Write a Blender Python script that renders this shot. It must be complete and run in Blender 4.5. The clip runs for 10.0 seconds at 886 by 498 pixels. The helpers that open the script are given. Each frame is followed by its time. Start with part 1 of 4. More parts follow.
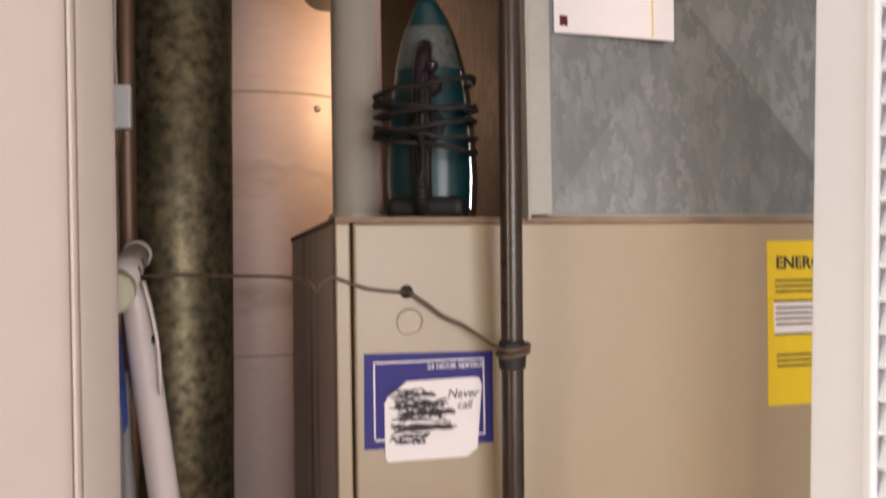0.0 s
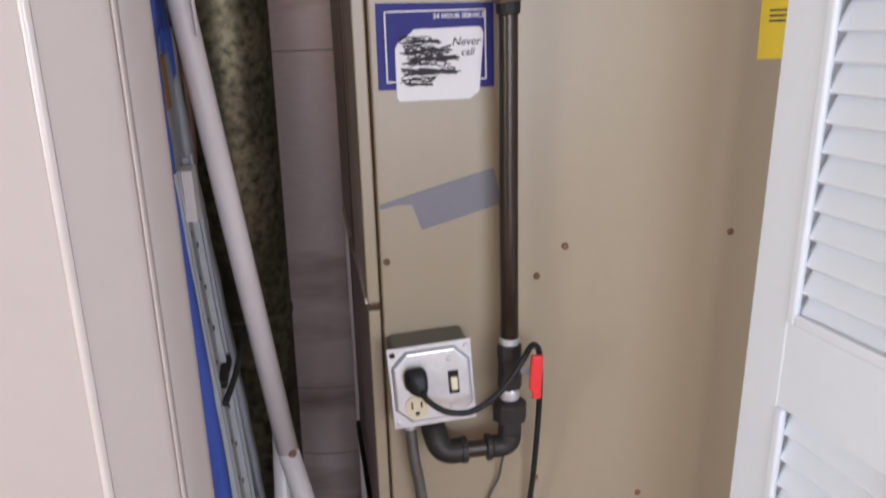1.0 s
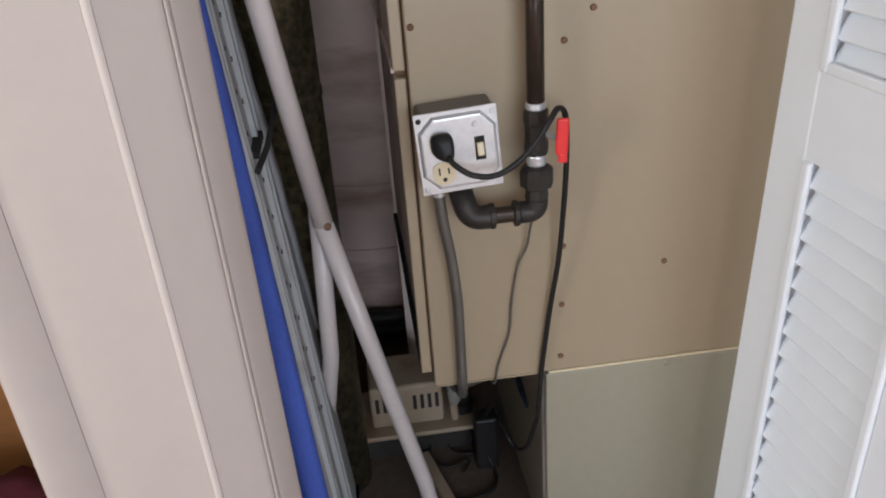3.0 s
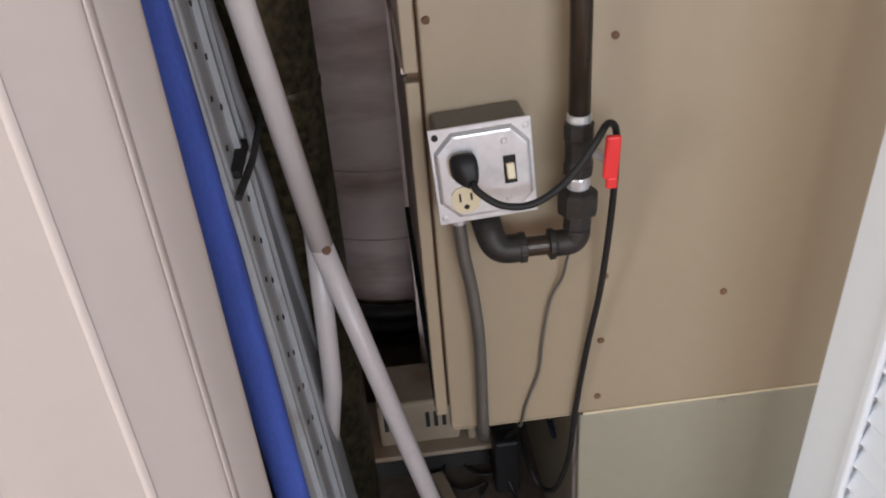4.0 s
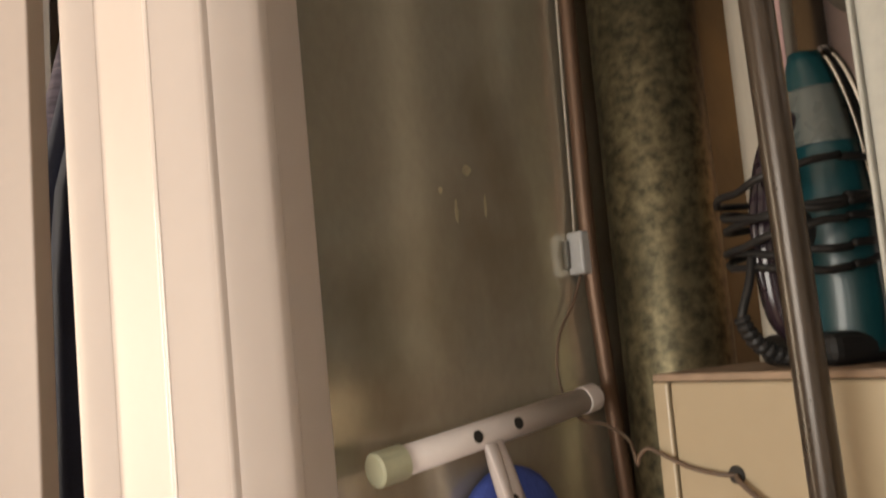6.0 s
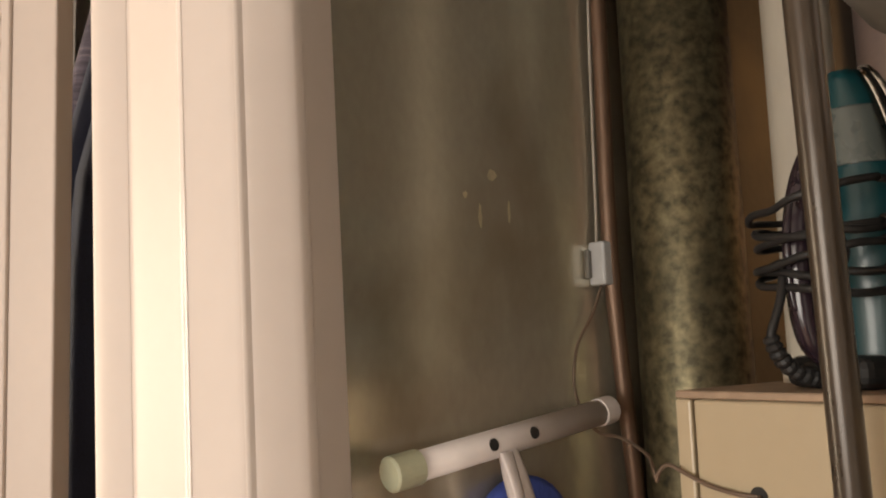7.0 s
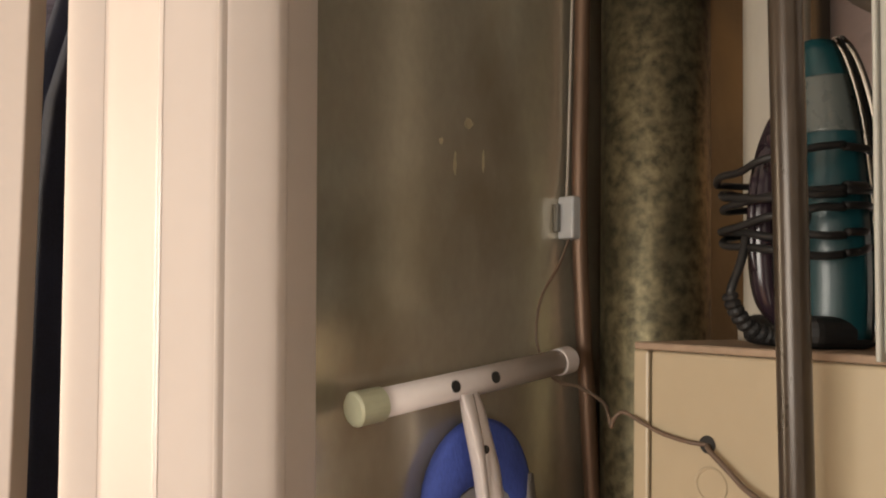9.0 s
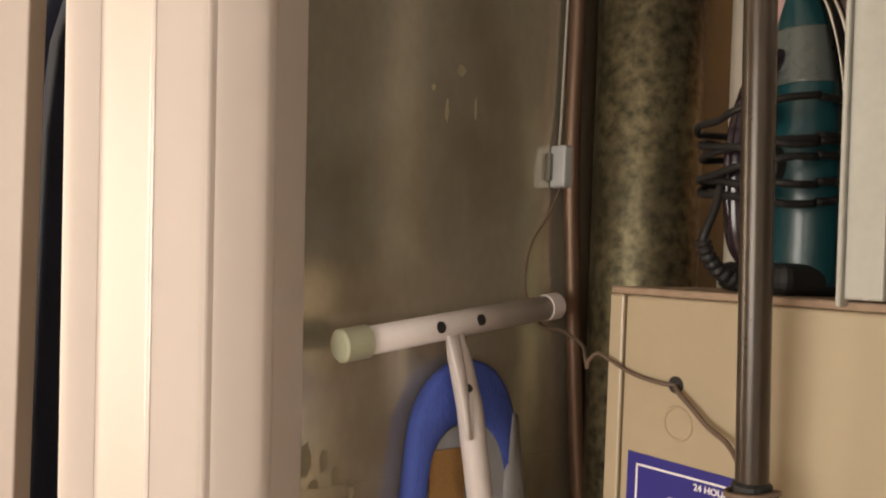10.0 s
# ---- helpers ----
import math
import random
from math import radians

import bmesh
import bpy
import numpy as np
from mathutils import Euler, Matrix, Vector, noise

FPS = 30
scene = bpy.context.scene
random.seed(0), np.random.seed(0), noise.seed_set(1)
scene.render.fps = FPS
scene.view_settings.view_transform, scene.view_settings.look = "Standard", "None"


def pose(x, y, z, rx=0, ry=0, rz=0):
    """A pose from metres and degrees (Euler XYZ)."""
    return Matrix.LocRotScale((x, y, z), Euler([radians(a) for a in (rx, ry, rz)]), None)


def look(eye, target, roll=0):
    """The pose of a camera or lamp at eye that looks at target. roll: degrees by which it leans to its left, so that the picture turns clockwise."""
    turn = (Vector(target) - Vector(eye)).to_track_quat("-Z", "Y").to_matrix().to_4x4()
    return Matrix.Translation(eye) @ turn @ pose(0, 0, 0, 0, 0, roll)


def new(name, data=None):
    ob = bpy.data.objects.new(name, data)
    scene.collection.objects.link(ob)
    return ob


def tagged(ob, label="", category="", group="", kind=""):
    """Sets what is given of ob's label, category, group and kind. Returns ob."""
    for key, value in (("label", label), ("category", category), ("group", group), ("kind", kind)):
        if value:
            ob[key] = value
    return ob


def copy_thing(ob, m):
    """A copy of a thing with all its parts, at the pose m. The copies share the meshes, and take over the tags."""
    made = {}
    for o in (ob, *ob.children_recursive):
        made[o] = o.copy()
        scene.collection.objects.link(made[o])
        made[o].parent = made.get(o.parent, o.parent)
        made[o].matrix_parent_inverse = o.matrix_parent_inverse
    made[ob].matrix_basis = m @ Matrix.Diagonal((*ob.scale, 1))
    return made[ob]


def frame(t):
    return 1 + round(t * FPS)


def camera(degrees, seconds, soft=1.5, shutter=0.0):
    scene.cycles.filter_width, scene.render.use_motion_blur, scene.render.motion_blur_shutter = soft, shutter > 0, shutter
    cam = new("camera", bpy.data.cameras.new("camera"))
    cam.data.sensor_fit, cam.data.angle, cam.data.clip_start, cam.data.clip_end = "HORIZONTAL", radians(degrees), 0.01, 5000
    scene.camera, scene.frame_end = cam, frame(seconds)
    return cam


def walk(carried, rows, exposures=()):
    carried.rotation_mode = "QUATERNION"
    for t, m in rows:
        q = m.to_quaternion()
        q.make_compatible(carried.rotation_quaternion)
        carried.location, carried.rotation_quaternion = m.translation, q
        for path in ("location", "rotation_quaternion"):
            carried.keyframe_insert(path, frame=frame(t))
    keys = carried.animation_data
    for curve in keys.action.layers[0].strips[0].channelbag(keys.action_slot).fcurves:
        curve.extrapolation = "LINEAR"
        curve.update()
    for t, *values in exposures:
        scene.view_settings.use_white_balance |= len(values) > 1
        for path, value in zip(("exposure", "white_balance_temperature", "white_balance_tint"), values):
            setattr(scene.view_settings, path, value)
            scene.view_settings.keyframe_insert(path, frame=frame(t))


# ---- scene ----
cam = camera(56.0, 10.0, soft=2.0, shutter=0.25)
PATH = [
    (0, (-0.102, -0.812, 1.251), (0.404, 1.123, 1.292), -0.9),
    (0.3, (-0.077, -0.866, 1.22), (0.357, 1.077, 1.038), -1.6),
    (0.5, (-0.071, -0.887, 1.203), (0.337, 1.051, 0.926), -1.5),
    (0.7, (-0.055, -0.915, 1.185), (0.295, 1.019, 0.816), -1.6),
    (1, (-0.059, -0.941, 1.155), (0.25, 0.959, 0.611), -1.8),
    (1.5, (-0.071, -0.967, 1.132), (0.164, 0.891, 0.429), -2.6),
    (2, (-0.059, -0.99, 1.083), (0.109, 0.783, 0.172), -3.9),
    (2.5, (-0.058, -0.988, 1.088), (0.107, 0.786, 0.18), -4.4),
    (3.8, (-0.022, -0.846, 1.082), (0.109, 0.896, 0.11), -4.5),
    (4, (-0.028, -0.78, 1.09), (0.089, 0.934, 0.067), -4.6),
    (4.3, (-0.012, -0.704, 1.092), (0.066, 0.991, 0.033), -4.8),
    (4.5, (0.032, -0.662, 1.105), (-0.082, 1.101, 0.168), -5.0),
    (4.7, (0.127, -0.621, 1.132), (-0.397, 1.182, 0.444), -4.2),
    (5, (0.316, -0.559, 1.17), (-0.921, 0.949, 0.728), -3.2),
    (5.1, (0.345, -0.551, 1.206), (-0.992, 0.875, 0.784), -4.2),
    (5.2, (0.379, -0.537, 1.234), (-1.065, 0.798, 0.871), -4.3),
    (5.5, (0.409, -0.558, 1.281), (-1.138, 0.709, 1.237), -4.7),
    (5.7, (0.425, -0.556, 1.311), (-1.165, 0.653, 1.408), -4.5),
    (6, (0.433, -0.556, 1.334), (-1.127, 0.674, 1.569), -4.4),
    (6.2, (0.435, -0.559, 1.34), (-1.11, 0.673, 1.652), -4.0),
    (7.3, (0.414, -0.569, 1.337), (-1.158, 0.648, 1.559), -1.2),
    (7.5, (0.413, -0.577, 1.337), (-1.15, 0.649, 1.568), -1.0),
    (8, (0.41, -0.585, 1.329), (-1.131, 0.672, 1.539), -0.2),
    (8.5, (0.406, -0.583, 1.331), (-1.12, 0.699, 1.5), 0.2),
    (9, (0.422, -0.576, 1.328), (-1.102, 0.712, 1.458), 1.2),
    (9.5, (0.439, -0.576, 1.336), (-1.096, 0.704, 1.427), 1.3),
    (10, (0.454, -0.567, 1.318), (-1.096, 0.697, 1.338), 2.4),
]
walk(cam, [(t, look(eye, target, roll)) for t, eye, target, roll in PATH],
     [(0, 0.0, 7400, 15), (0.6, -0.12, 6350, 12), (1.2, -0.25, 6150, 10), (2.0, -0.45, 6050, 7), (2.7, -0.4, 6250, 7), (4.4, -0.13, 6400, 9), (5.0, 0.34, 6500, 8), (5.5, 0.25, 7800, 7), (6.5, 0.25, 8500, 9), (10, 0.22, 8500, 9)])

# ---------------- world and lights ----------------
world = bpy.data.worlds.new("world")
scene.world = world
world.use_nodes = True
wn = world.node_tree.nodes
sky = wn.new("ShaderNodeTexSky")
sky.sky_type, sky.sun_disc = "NISHITA", False
sky.sun_elevation, sky.sun_rotation = radians(35), radians(200)
wn["Background"].inputs[1].default_value = 0.1
world.node_tree.links.new(sky.outputs[0], wn["Background"].inputs[0])


def area_lamp(name, m, w, h, watts, colour):
    data = bpy.data.lights.new(name, "AREA")
    data.shape, data.size, data.size_y, data.energy, data.color = "RECTANGLE", w, h, watts, colour
    ob = new(name, data)
    ob.matrix_world = m
    return ob


# the room's two windows, behind the camera
area_lamp("window_light", look((-2.63, -1.75, 1.25), (0.4, -0.9, 1.0)), 1.35, 1.35, 68, (1.0, 0.955, 0.90))
area_lamp("window_light", look((0.45, -3.52, 1.22), (0.15, 0.0, 1.0)), 1.9, 1.35, 85, (0.83, 0.88, 1.0))
# a shaded bulb behind the plenum, turned to the tank
area_lamp("bulb_light", look((0.30, 0.57, 1.64), (0.02, 0.90, 1.58)), 0.10, 0.10, 1.2, (1.0, 0.70, 0.43))


# ---------------- materials ----------------
def surface(name, base, rough=0.5, metal=0.0, vary=0.12, scale=6.0, fine=90.0, bump=0.08, dirt=None, dirt_at=0.62,
            dirt_scale=3.0, stretch=(1, 1, 1), rough_vary=0.1, coat=0.0):
    """Base colour broken up at two scales, optional stains, fine relief; all in metres of the place."""
    m = bpy.data.materials.new(name)
    m.use_nodes = True
    nt = m.node_tree
    n, l = nt.nodes, nt.links
    b = n["Principled BSDF"]
    geo = n.new("ShaderNodeNewGeometry")
    mp = n.new("ShaderNodeMapping")
    mp.inputs["Scale"].default_value = stretch
    l.new(geo.outputs["Position"], mp.inputs[0])

    def noise_tex(s, detail):
        t = n.new("ShaderNodeTexNoise")
        t.inputs["Scale"].default_value, t.inputs["Detail"].default_value = s, detail
        l.new(mp.outputs[0], t.inputs["Vector"])
        return t
    big, small = noise_tex(scale, 3), noise_tex(fine, 4)
    mixn = n.new("ShaderNodeMath")
    mixn.operation = "MULTIPLY_ADD"
    mixn.inputs[1].default_value = 0.45
    l.new(small.outputs[0], mixn.inputs[0])
    half = n.new("ShaderNodeMath")
    half.operation = "MULTIPLY"
    half.inputs[1].default_value = 0.55
    l.new(big.outputs[0], half.inputs[0])
    l.new(half.outputs[0], mixn.inputs[2])
    ramp = n.new("ShaderNodeValToRGB")
    e = ramp.color_ramp.elements
    e[0].position, e[1].position = 0.3, 0.7
    e[0].color = (*[c * (1 - vary) for c in base], 1)
    e[1].color = (*[min(1, c * (1 + vary)) for c in base], 1)
    l.new(mixn.outputs[0], ramp.inputs[0])
    col = ramp.outputs[0]
    if dirt:
        dn = noise_tex(dirt_scale, 6)
        dr = n.new("ShaderNodeValToRGB")
        dr.color_ramp.elements[0].position, dr.color_ramp.elements[1].position = dirt_at, dirt_at + 0.16
        l.new(dn.outputs[0], dr.inputs[0])
        mx = n.new("ShaderNodeMix")
        mx.data_type = "RGBA"
        l.new(dr.outputs[0], mx.inputs[0])
        l.new(col, mx.inputs[6])
        mx.inputs[7].default_value = (*dirt, 1)
        col = mx.outputs[2]
    l.new(col, b.inputs["Base Color"])
    rr = n.new("ShaderNodeMapRange")
    rr.inputs[3].default_value, rr.inputs[4].default_value = max(0.02, rough - rough_vary), min(1, rough + rough_vary)
    l.new(mixn.outputs[0], rr.inputs[0])
    l.new(rr.outputs[0], b.inputs["Roughness"])
    b.inputs["Metallic"].default_value = metal
    b.inputs["Coat Weight"].default_value = coat
    if bump:
        bp = n.new("ShaderNodeBump")
        bp.inputs["Strength"].default_value, bp.inputs["Distance"].default_value = bump, 0.002
        l.new(mixn.outputs[0], bp.inputs["Height"])
        l.new(bp.outputs[0], b.inputs["Normal"])
    return m


def spangle(name, dark, light, rough, metal, cell=60.0, amount=0.6, stretch=(1, 1, 1), soft=0.0):
    """Galvanised sheet: crystal flakes of differing tone, with a slow stain over them."""
    m = surface(name, light, rough, metal, 0.05, 5, 60, 0.03)
    nt = m.node_tree
    n, l = nt.nodes, nt.links
    geo = n.new("ShaderNodeNewGeometry")
    warp = n.new("ShaderNodeTexNoise")
    warp.inputs["Scale"].default_value, warp.inputs["Detail"].default_value = cell * 0.8, 3
    l.new(geo.outputs["Position"], warp.inputs["Vector"])
    add = n.new("ShaderNodeMix")
    add.data_type, add.blend_type = "RGBA", "ADD"
    add.inputs[0].default_value = 0.02
    l.new(geo.outputs["Position"], add.inputs[6])
    l.new(warp.outputs["Color"], add.inputs[7])
    mp = n.new("ShaderNodeMapping")
    mp.inputs["Scale"].default_value = stretch
    l.new(add.outputs[2], mp.inputs[0])
    vor = n.new("ShaderNodeTexVoronoi")
    vor.inputs["Scale"].default_value = cell
    l.new(mp.outputs[0], vor.inputs["Vector"])
    sep = n.new("ShaderNodeSeparateColor")
    l.new(vor.outputs["Color"], sep.inputs[0])
    cloud = n.new("ShaderNodeTexNoise")
    cloud.inputs["Scale"].default_value, cloud.inputs["Detail"].default_value = 7, 4
    l.new(geo.outputs["Position"], cloud.inputs["Vector"])
    mul = n.new("ShaderNodeMath")
    mul.operation = "MULTIPLY"
    l.new(sep.outputs[0], mul.inputs[0])
    l.new(cloud.outputs[0], mul.inputs[1])
    ramp = n.new("ShaderNodeValToRGB")
    ramp.color_ramp.elements[0].position, ramp.color_ramp.elements[1].position = 0.12, amount
    ramp.color_ramp.elements[0].color, ramp.color_ramp.elements[1].color = (*dark, 1), (*light, 1)
    l.new(mul.outputs[0], ramp.inputs[0])
    l.new(ramp.outputs[0], n["Principled BSDF"].inputs["Base Color"])
    return m


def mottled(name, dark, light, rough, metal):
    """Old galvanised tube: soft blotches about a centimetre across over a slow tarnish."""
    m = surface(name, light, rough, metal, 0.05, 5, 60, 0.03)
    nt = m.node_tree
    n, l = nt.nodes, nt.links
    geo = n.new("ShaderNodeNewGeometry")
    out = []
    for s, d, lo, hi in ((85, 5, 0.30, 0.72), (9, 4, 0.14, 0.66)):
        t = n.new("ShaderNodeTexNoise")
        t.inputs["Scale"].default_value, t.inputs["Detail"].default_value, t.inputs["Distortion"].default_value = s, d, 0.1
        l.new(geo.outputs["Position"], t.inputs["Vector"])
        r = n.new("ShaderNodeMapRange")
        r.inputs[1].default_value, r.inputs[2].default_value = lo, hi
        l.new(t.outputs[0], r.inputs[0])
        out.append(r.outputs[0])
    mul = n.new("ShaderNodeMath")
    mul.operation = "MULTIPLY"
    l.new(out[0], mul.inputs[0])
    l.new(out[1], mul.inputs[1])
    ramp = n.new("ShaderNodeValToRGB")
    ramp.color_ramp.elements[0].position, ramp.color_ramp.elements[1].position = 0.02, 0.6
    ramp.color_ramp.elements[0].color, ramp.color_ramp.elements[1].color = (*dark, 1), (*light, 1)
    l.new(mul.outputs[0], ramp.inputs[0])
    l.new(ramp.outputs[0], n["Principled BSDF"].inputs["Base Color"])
    return m


M = dict(
    trim=surface("trim_paint", (0.55, 0.485, 0.45), 0.55, 0, 0.03, 4, 40, 0.03),
    # trim paint made paler and glossier, to paint in the arris highlight
    trim_glint=surface("trim_paint_glint", (0.68, 0.61, 0.57), 0.20, 0, 0.03, 4, 40, 0.03),
    door=surface("door_paint", (0.80, 0.84, 0.90), 0.42, 0, 0.02, 4, 60, 0.03),
    room=surface("room_paint", (0.52, 0.48, 0.44), 0.8, 0, 0.04, 2, 120, 0.15),
    # plaster darkened to hold the closet's shade and cut its fill light
    closet=surface("shaded_closet_plaster", (0.13, 0.105, 0.08), 0.9, 0, 0.15, 3, 80, 0.3, (0.2, 0.15, 0.1)),
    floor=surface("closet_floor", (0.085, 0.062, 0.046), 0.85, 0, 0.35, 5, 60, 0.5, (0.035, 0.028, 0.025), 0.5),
    boards=surface("room_boards", (0.32, 0.16, 0.07), 0.4, 0, 0.25, 3, 40, 0.1, stretch=(1, 0.1, 1)),
    furnace=surface("furnace_enamel", (0.365, 0.292, 0.198), 0.36, 0, 0.03, 3, 60, 0.03, (0.39, 0.312, 0.21), 0.66, 2.0),
    furnace_low=surface("furnace_enamel_grey", (0.335, 0.31, 0.235), 0.42, 0, 0.05, 3, 60, 0.04, (0.36, 0.32, 0.25), 0.6, 5),
    side=surface("furnace_side", (0.82, 0.68, 0.61), 0.5, 0.0, 0.08, 6, 70, 0.1, (0.16, 0.10, 0.07), 0.57, 13, (1, 1, 0.12)),
    top=surface("dusty_top", (0.30, 0.21, 0.145), 0.8, 0.0, 0.2, 9, 120, 0.2, (0.16, 0.10, 0.07), 0.55, 14),
    rust=surface("rusty_gap", (0.17, 0.09, 0.05), 0.8, 0, 0.3, 20, 90, 0.2),
    black=surface("black_plastic", (0.016, 0.015, 0.015), 0.5, 0, 0.2, 10, 90, 0.05),
    iron_pipe=surface("black_iron", (0.042, 0.029, 0.020), 0.30, 0.3, 0.3, 9, 120, 0.12, (0.10, 0.06, 0.04), 0.62, 12, (1, 1, 0.4)),
    fitting=surface("cast_fitting", (0.045, 0.04, 0.037), 0.5, 0.4, 0.3, 20, 200, 0.35),
    steel=surface("zinc_steel", (0.70, 0.70, 0.71), 0.38, 0.6, 0.1, 20, 140, 0.08, (0.4, 0.38, 0.35), 0.6, 20),
    flex=surface("flex_conduit", (0.18, 0.172, 0.155), 0.45, 0.6, 0.15, 20, 120, 0.1),
    ivory=surface("ivory_plastic", (0.72, 0.62, 0.42), 0.4, 0, 0.03, 20, 90, 0.02),
    red=surface("red_lever", (0.75, 0.03, 0.03), 0.45, 0, 0.05, 20, 90, 0.02),
    blue=surface("blue_label", (0.014, 0.011, 0.17), 0.6, 0, 0.06, 15, 90, 0.02),
    white=surface("white_label", (0.82, 0.78, 0.78), 0.5, 0, 0.03, 15, 90, 0.02),
    ink=surface("ink", (0.03, 0.025, 0.03), 0.6, 0, 0.1, 15, 90, 0),
    yellow=surface("yellow_label", (0.78, 0.56, 0.02), 0.5, 0, 0.06, 20, 90, 0.02, (0.6, 0.36, 0.02), 0.66, 25),
    tape=surface("grey_tape", (0.19, 0.18, 0.20), 0.5, 0.1, 0.06, 30, 300, 0.08),
    wire=surface("brown_wire", (0.11, 0.07, 0.048), 0.55, 0, 0.15, 30, 90, 0.02),
    white_wire=surface("pale_wire", (0.36, 0.32, 0.28), 0.55, 0, 0.15, 30, 90, 0.02),
    sheet=surface("metal_sheet", (0.60, 0.56, 0.46), 0.205, 0.70, 0.10, 4, 120, 0.008, (0.40, 0.35, 0.26), 0.52, 5, (1, 1, 0.6), 0.05),
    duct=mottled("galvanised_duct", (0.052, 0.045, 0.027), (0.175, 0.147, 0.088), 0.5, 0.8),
    plenum=spangle("galvanised_plenum", (0.20, 0.205, 0.20), (0.30, 0.30, 0.29), 0.5, 0.6, 130, 0.6, (1, 1, 0.3)),
    flange=surface("plain_galvanised", (0.40, 0.39, 0.35), 0.6, 0.3, 0.1, 9, 120, 0.05),
    flue=surface("flue_metal", (0.68, 0.62, 0.53), 0.32, 0.35, 0.12, 6, 60, 0.05, stretch=(1, 1, 0.2)),
    copper=surface("dull_copper", (0.14, 0.085, 0.058), 0.45, 0.6, 0.25, 9, 90, 0.08, stretch=(1, 1, 0.3)),
    tank=surface("tank_enamel", (0.76, 0.60, 0.55), 0.42, 0, 0.08, 2.5, 50, 0.05, (0.34, 0.22, 0.17), 0.55, 4, (0.6, 0.6, 2.0)),
    tank_seam=surface("tank_seam", (0.50, 0.38, 0.34), 0.7, 0, 0.2, 9, 60, 0.05),
    tube=surface("leg_enamel", (0.60, 0.54, 0.52), 0.36, 0, 0.05, 8, 90, 0.03, (0.45, 0.36, 0.30), 0.7, 20),
    cap=surface("green_cap", (0.42, 0.43, 0.31), 0.35, 0, 0.08, 30, 90, 0.03),
    cloth=surface("blue_cover", (0.055, 0.10, 0.42), 0.85, 0, 0.2, 28, 300, 1.0, stretch=(1, 1, 0.5)),
    lining=surface("grey_lining", (0.33, 0.33, 0.34), 0.85, 0, 0.12, 14, 400, 0.3),
    deck=surface("deck_enamel", (0.42, 0.43, 0.44), 0.45, 0.1, 0.1, 9, 90, 0.05, (0.3, 0.28, 0.26), 0.62, 12),
    pad=surface("brown_pad", (0.32, 0.17, 0.06), 0.85, 0, 0.2, 30, 300, 0.3),
    teal=surface("teal_plastic", (0.003, 0.042, 0.050), 0.33, 0, 0.1, 12, 90, 0.0, coat=0.1),
    teal_light=surface("teal_tank", (0.085, 0.10, 0.095), 0.28, 0, 0.1, 12, 90, 0.0, coat=0.2),
    handle=surface("plum_plastic", (0.022, 0.013, 0.018), 0.2, 0, 0.1, 12, 90, 0.0),
    chrome=surface("chrome", (0.75, 0.74, 0.72), 0.12, 1.0, 0.04, 12, 90, 0.0),
    pump=surface("pump_plastic", (0.32, 0.25, 0.175), 0.55, 0, 0.08, 9, 90, 0.05, (0.25, 0.16, 0.10), 0.56, 9),
    # near black: shade painted into holes and undersides, also plain dark latch parts
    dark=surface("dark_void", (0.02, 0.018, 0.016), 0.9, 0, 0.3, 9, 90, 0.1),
    fleck=surface("old_paint_fleck", (0.27, 0.235, 0.16), 0.6, 0, 0.2, 60, 300, 0.1),
    door_beige=surface("door_paint_beige", (0.50, 0.43, 0.39), 0.5, 0, 0.03, 4, 60, 0.03),
    navy=surface("navy_cloth", (0.015, 0.022, 0.05), 0.9, 0, 0.4, 10, 300, 0.4),
    maroon=surface("maroon_cloth", (0.10, 0.012, 0.02), 0.9, 0, 0.3, 10, 300, 0.4),
    wood=surface("orange_wood", (0.42, 0.18, 0.06), 0.5, 0, 0.2, 5, 60, 0.1, stretch=(0.2, 1, 1)),
)

for key, level in (("trim", 0.25), ("iron_pipe", 0.5), ("fitting", 0.3), ("black", 0.3)):
    M[key].node_tree.nodes["Principled BSDF"].inputs["Specular IOR Level"].default_value = level


# ---------------- helpers ----------------
def part(name, bm, material, parent=None, label=""):
    """One mesh, built in place, under a thing or a part."""
    me = bpy.data.meshes.new(name)
    bmesh.ops.recalc_face_normals(bm, faces=bm.faces[:])
    bm.to_mesh(me)
    bm.free()
    me.materials.append(material)
    ob = new(name, me)
    if parent:
        ob.parent = parent
        if parent.data is None:
            ob.matrix_parent_inverse = Matrix.Translation(-parent.location)
    if label:
        ob["label"] = label
    return ob


def thing(name, at, label, category, group="", kind=""):
    ob = new(name)
    ob.location, ob.empty_display_size = at, 0.05
    return tagged(ob, label, category, group, kind)


def smooth(ob):
    for p in ob.data.polygons:
        p.use_smooth = True
    return ob


def box(x0, x1, y0, y1, z0, z1, bevel=0.0, seg=2, bm=None, m=None):
    out = bm or bmesh.new()
    r = bmesh.ops.create_cube(out, size=1)
    mm = Matrix.Translation(((x0 + x1) / 2, (y0 + y1) / 2, (z0 + z1) / 2)) @ Matrix.Diagonal((x1 - x0, y1 - y0, z1 - z0, 1))
    bmesh.ops.transform(out, matrix=(m @ mm) if m else mm, verts=r["verts"])
    if bevel:
        es = list({e for v in r["verts"] for e in v.link_edges})
        bmesh.ops.bevel(out, geom=es, offset=bevel, segments=seg, affect="EDGES", profile=0.5)
    return out


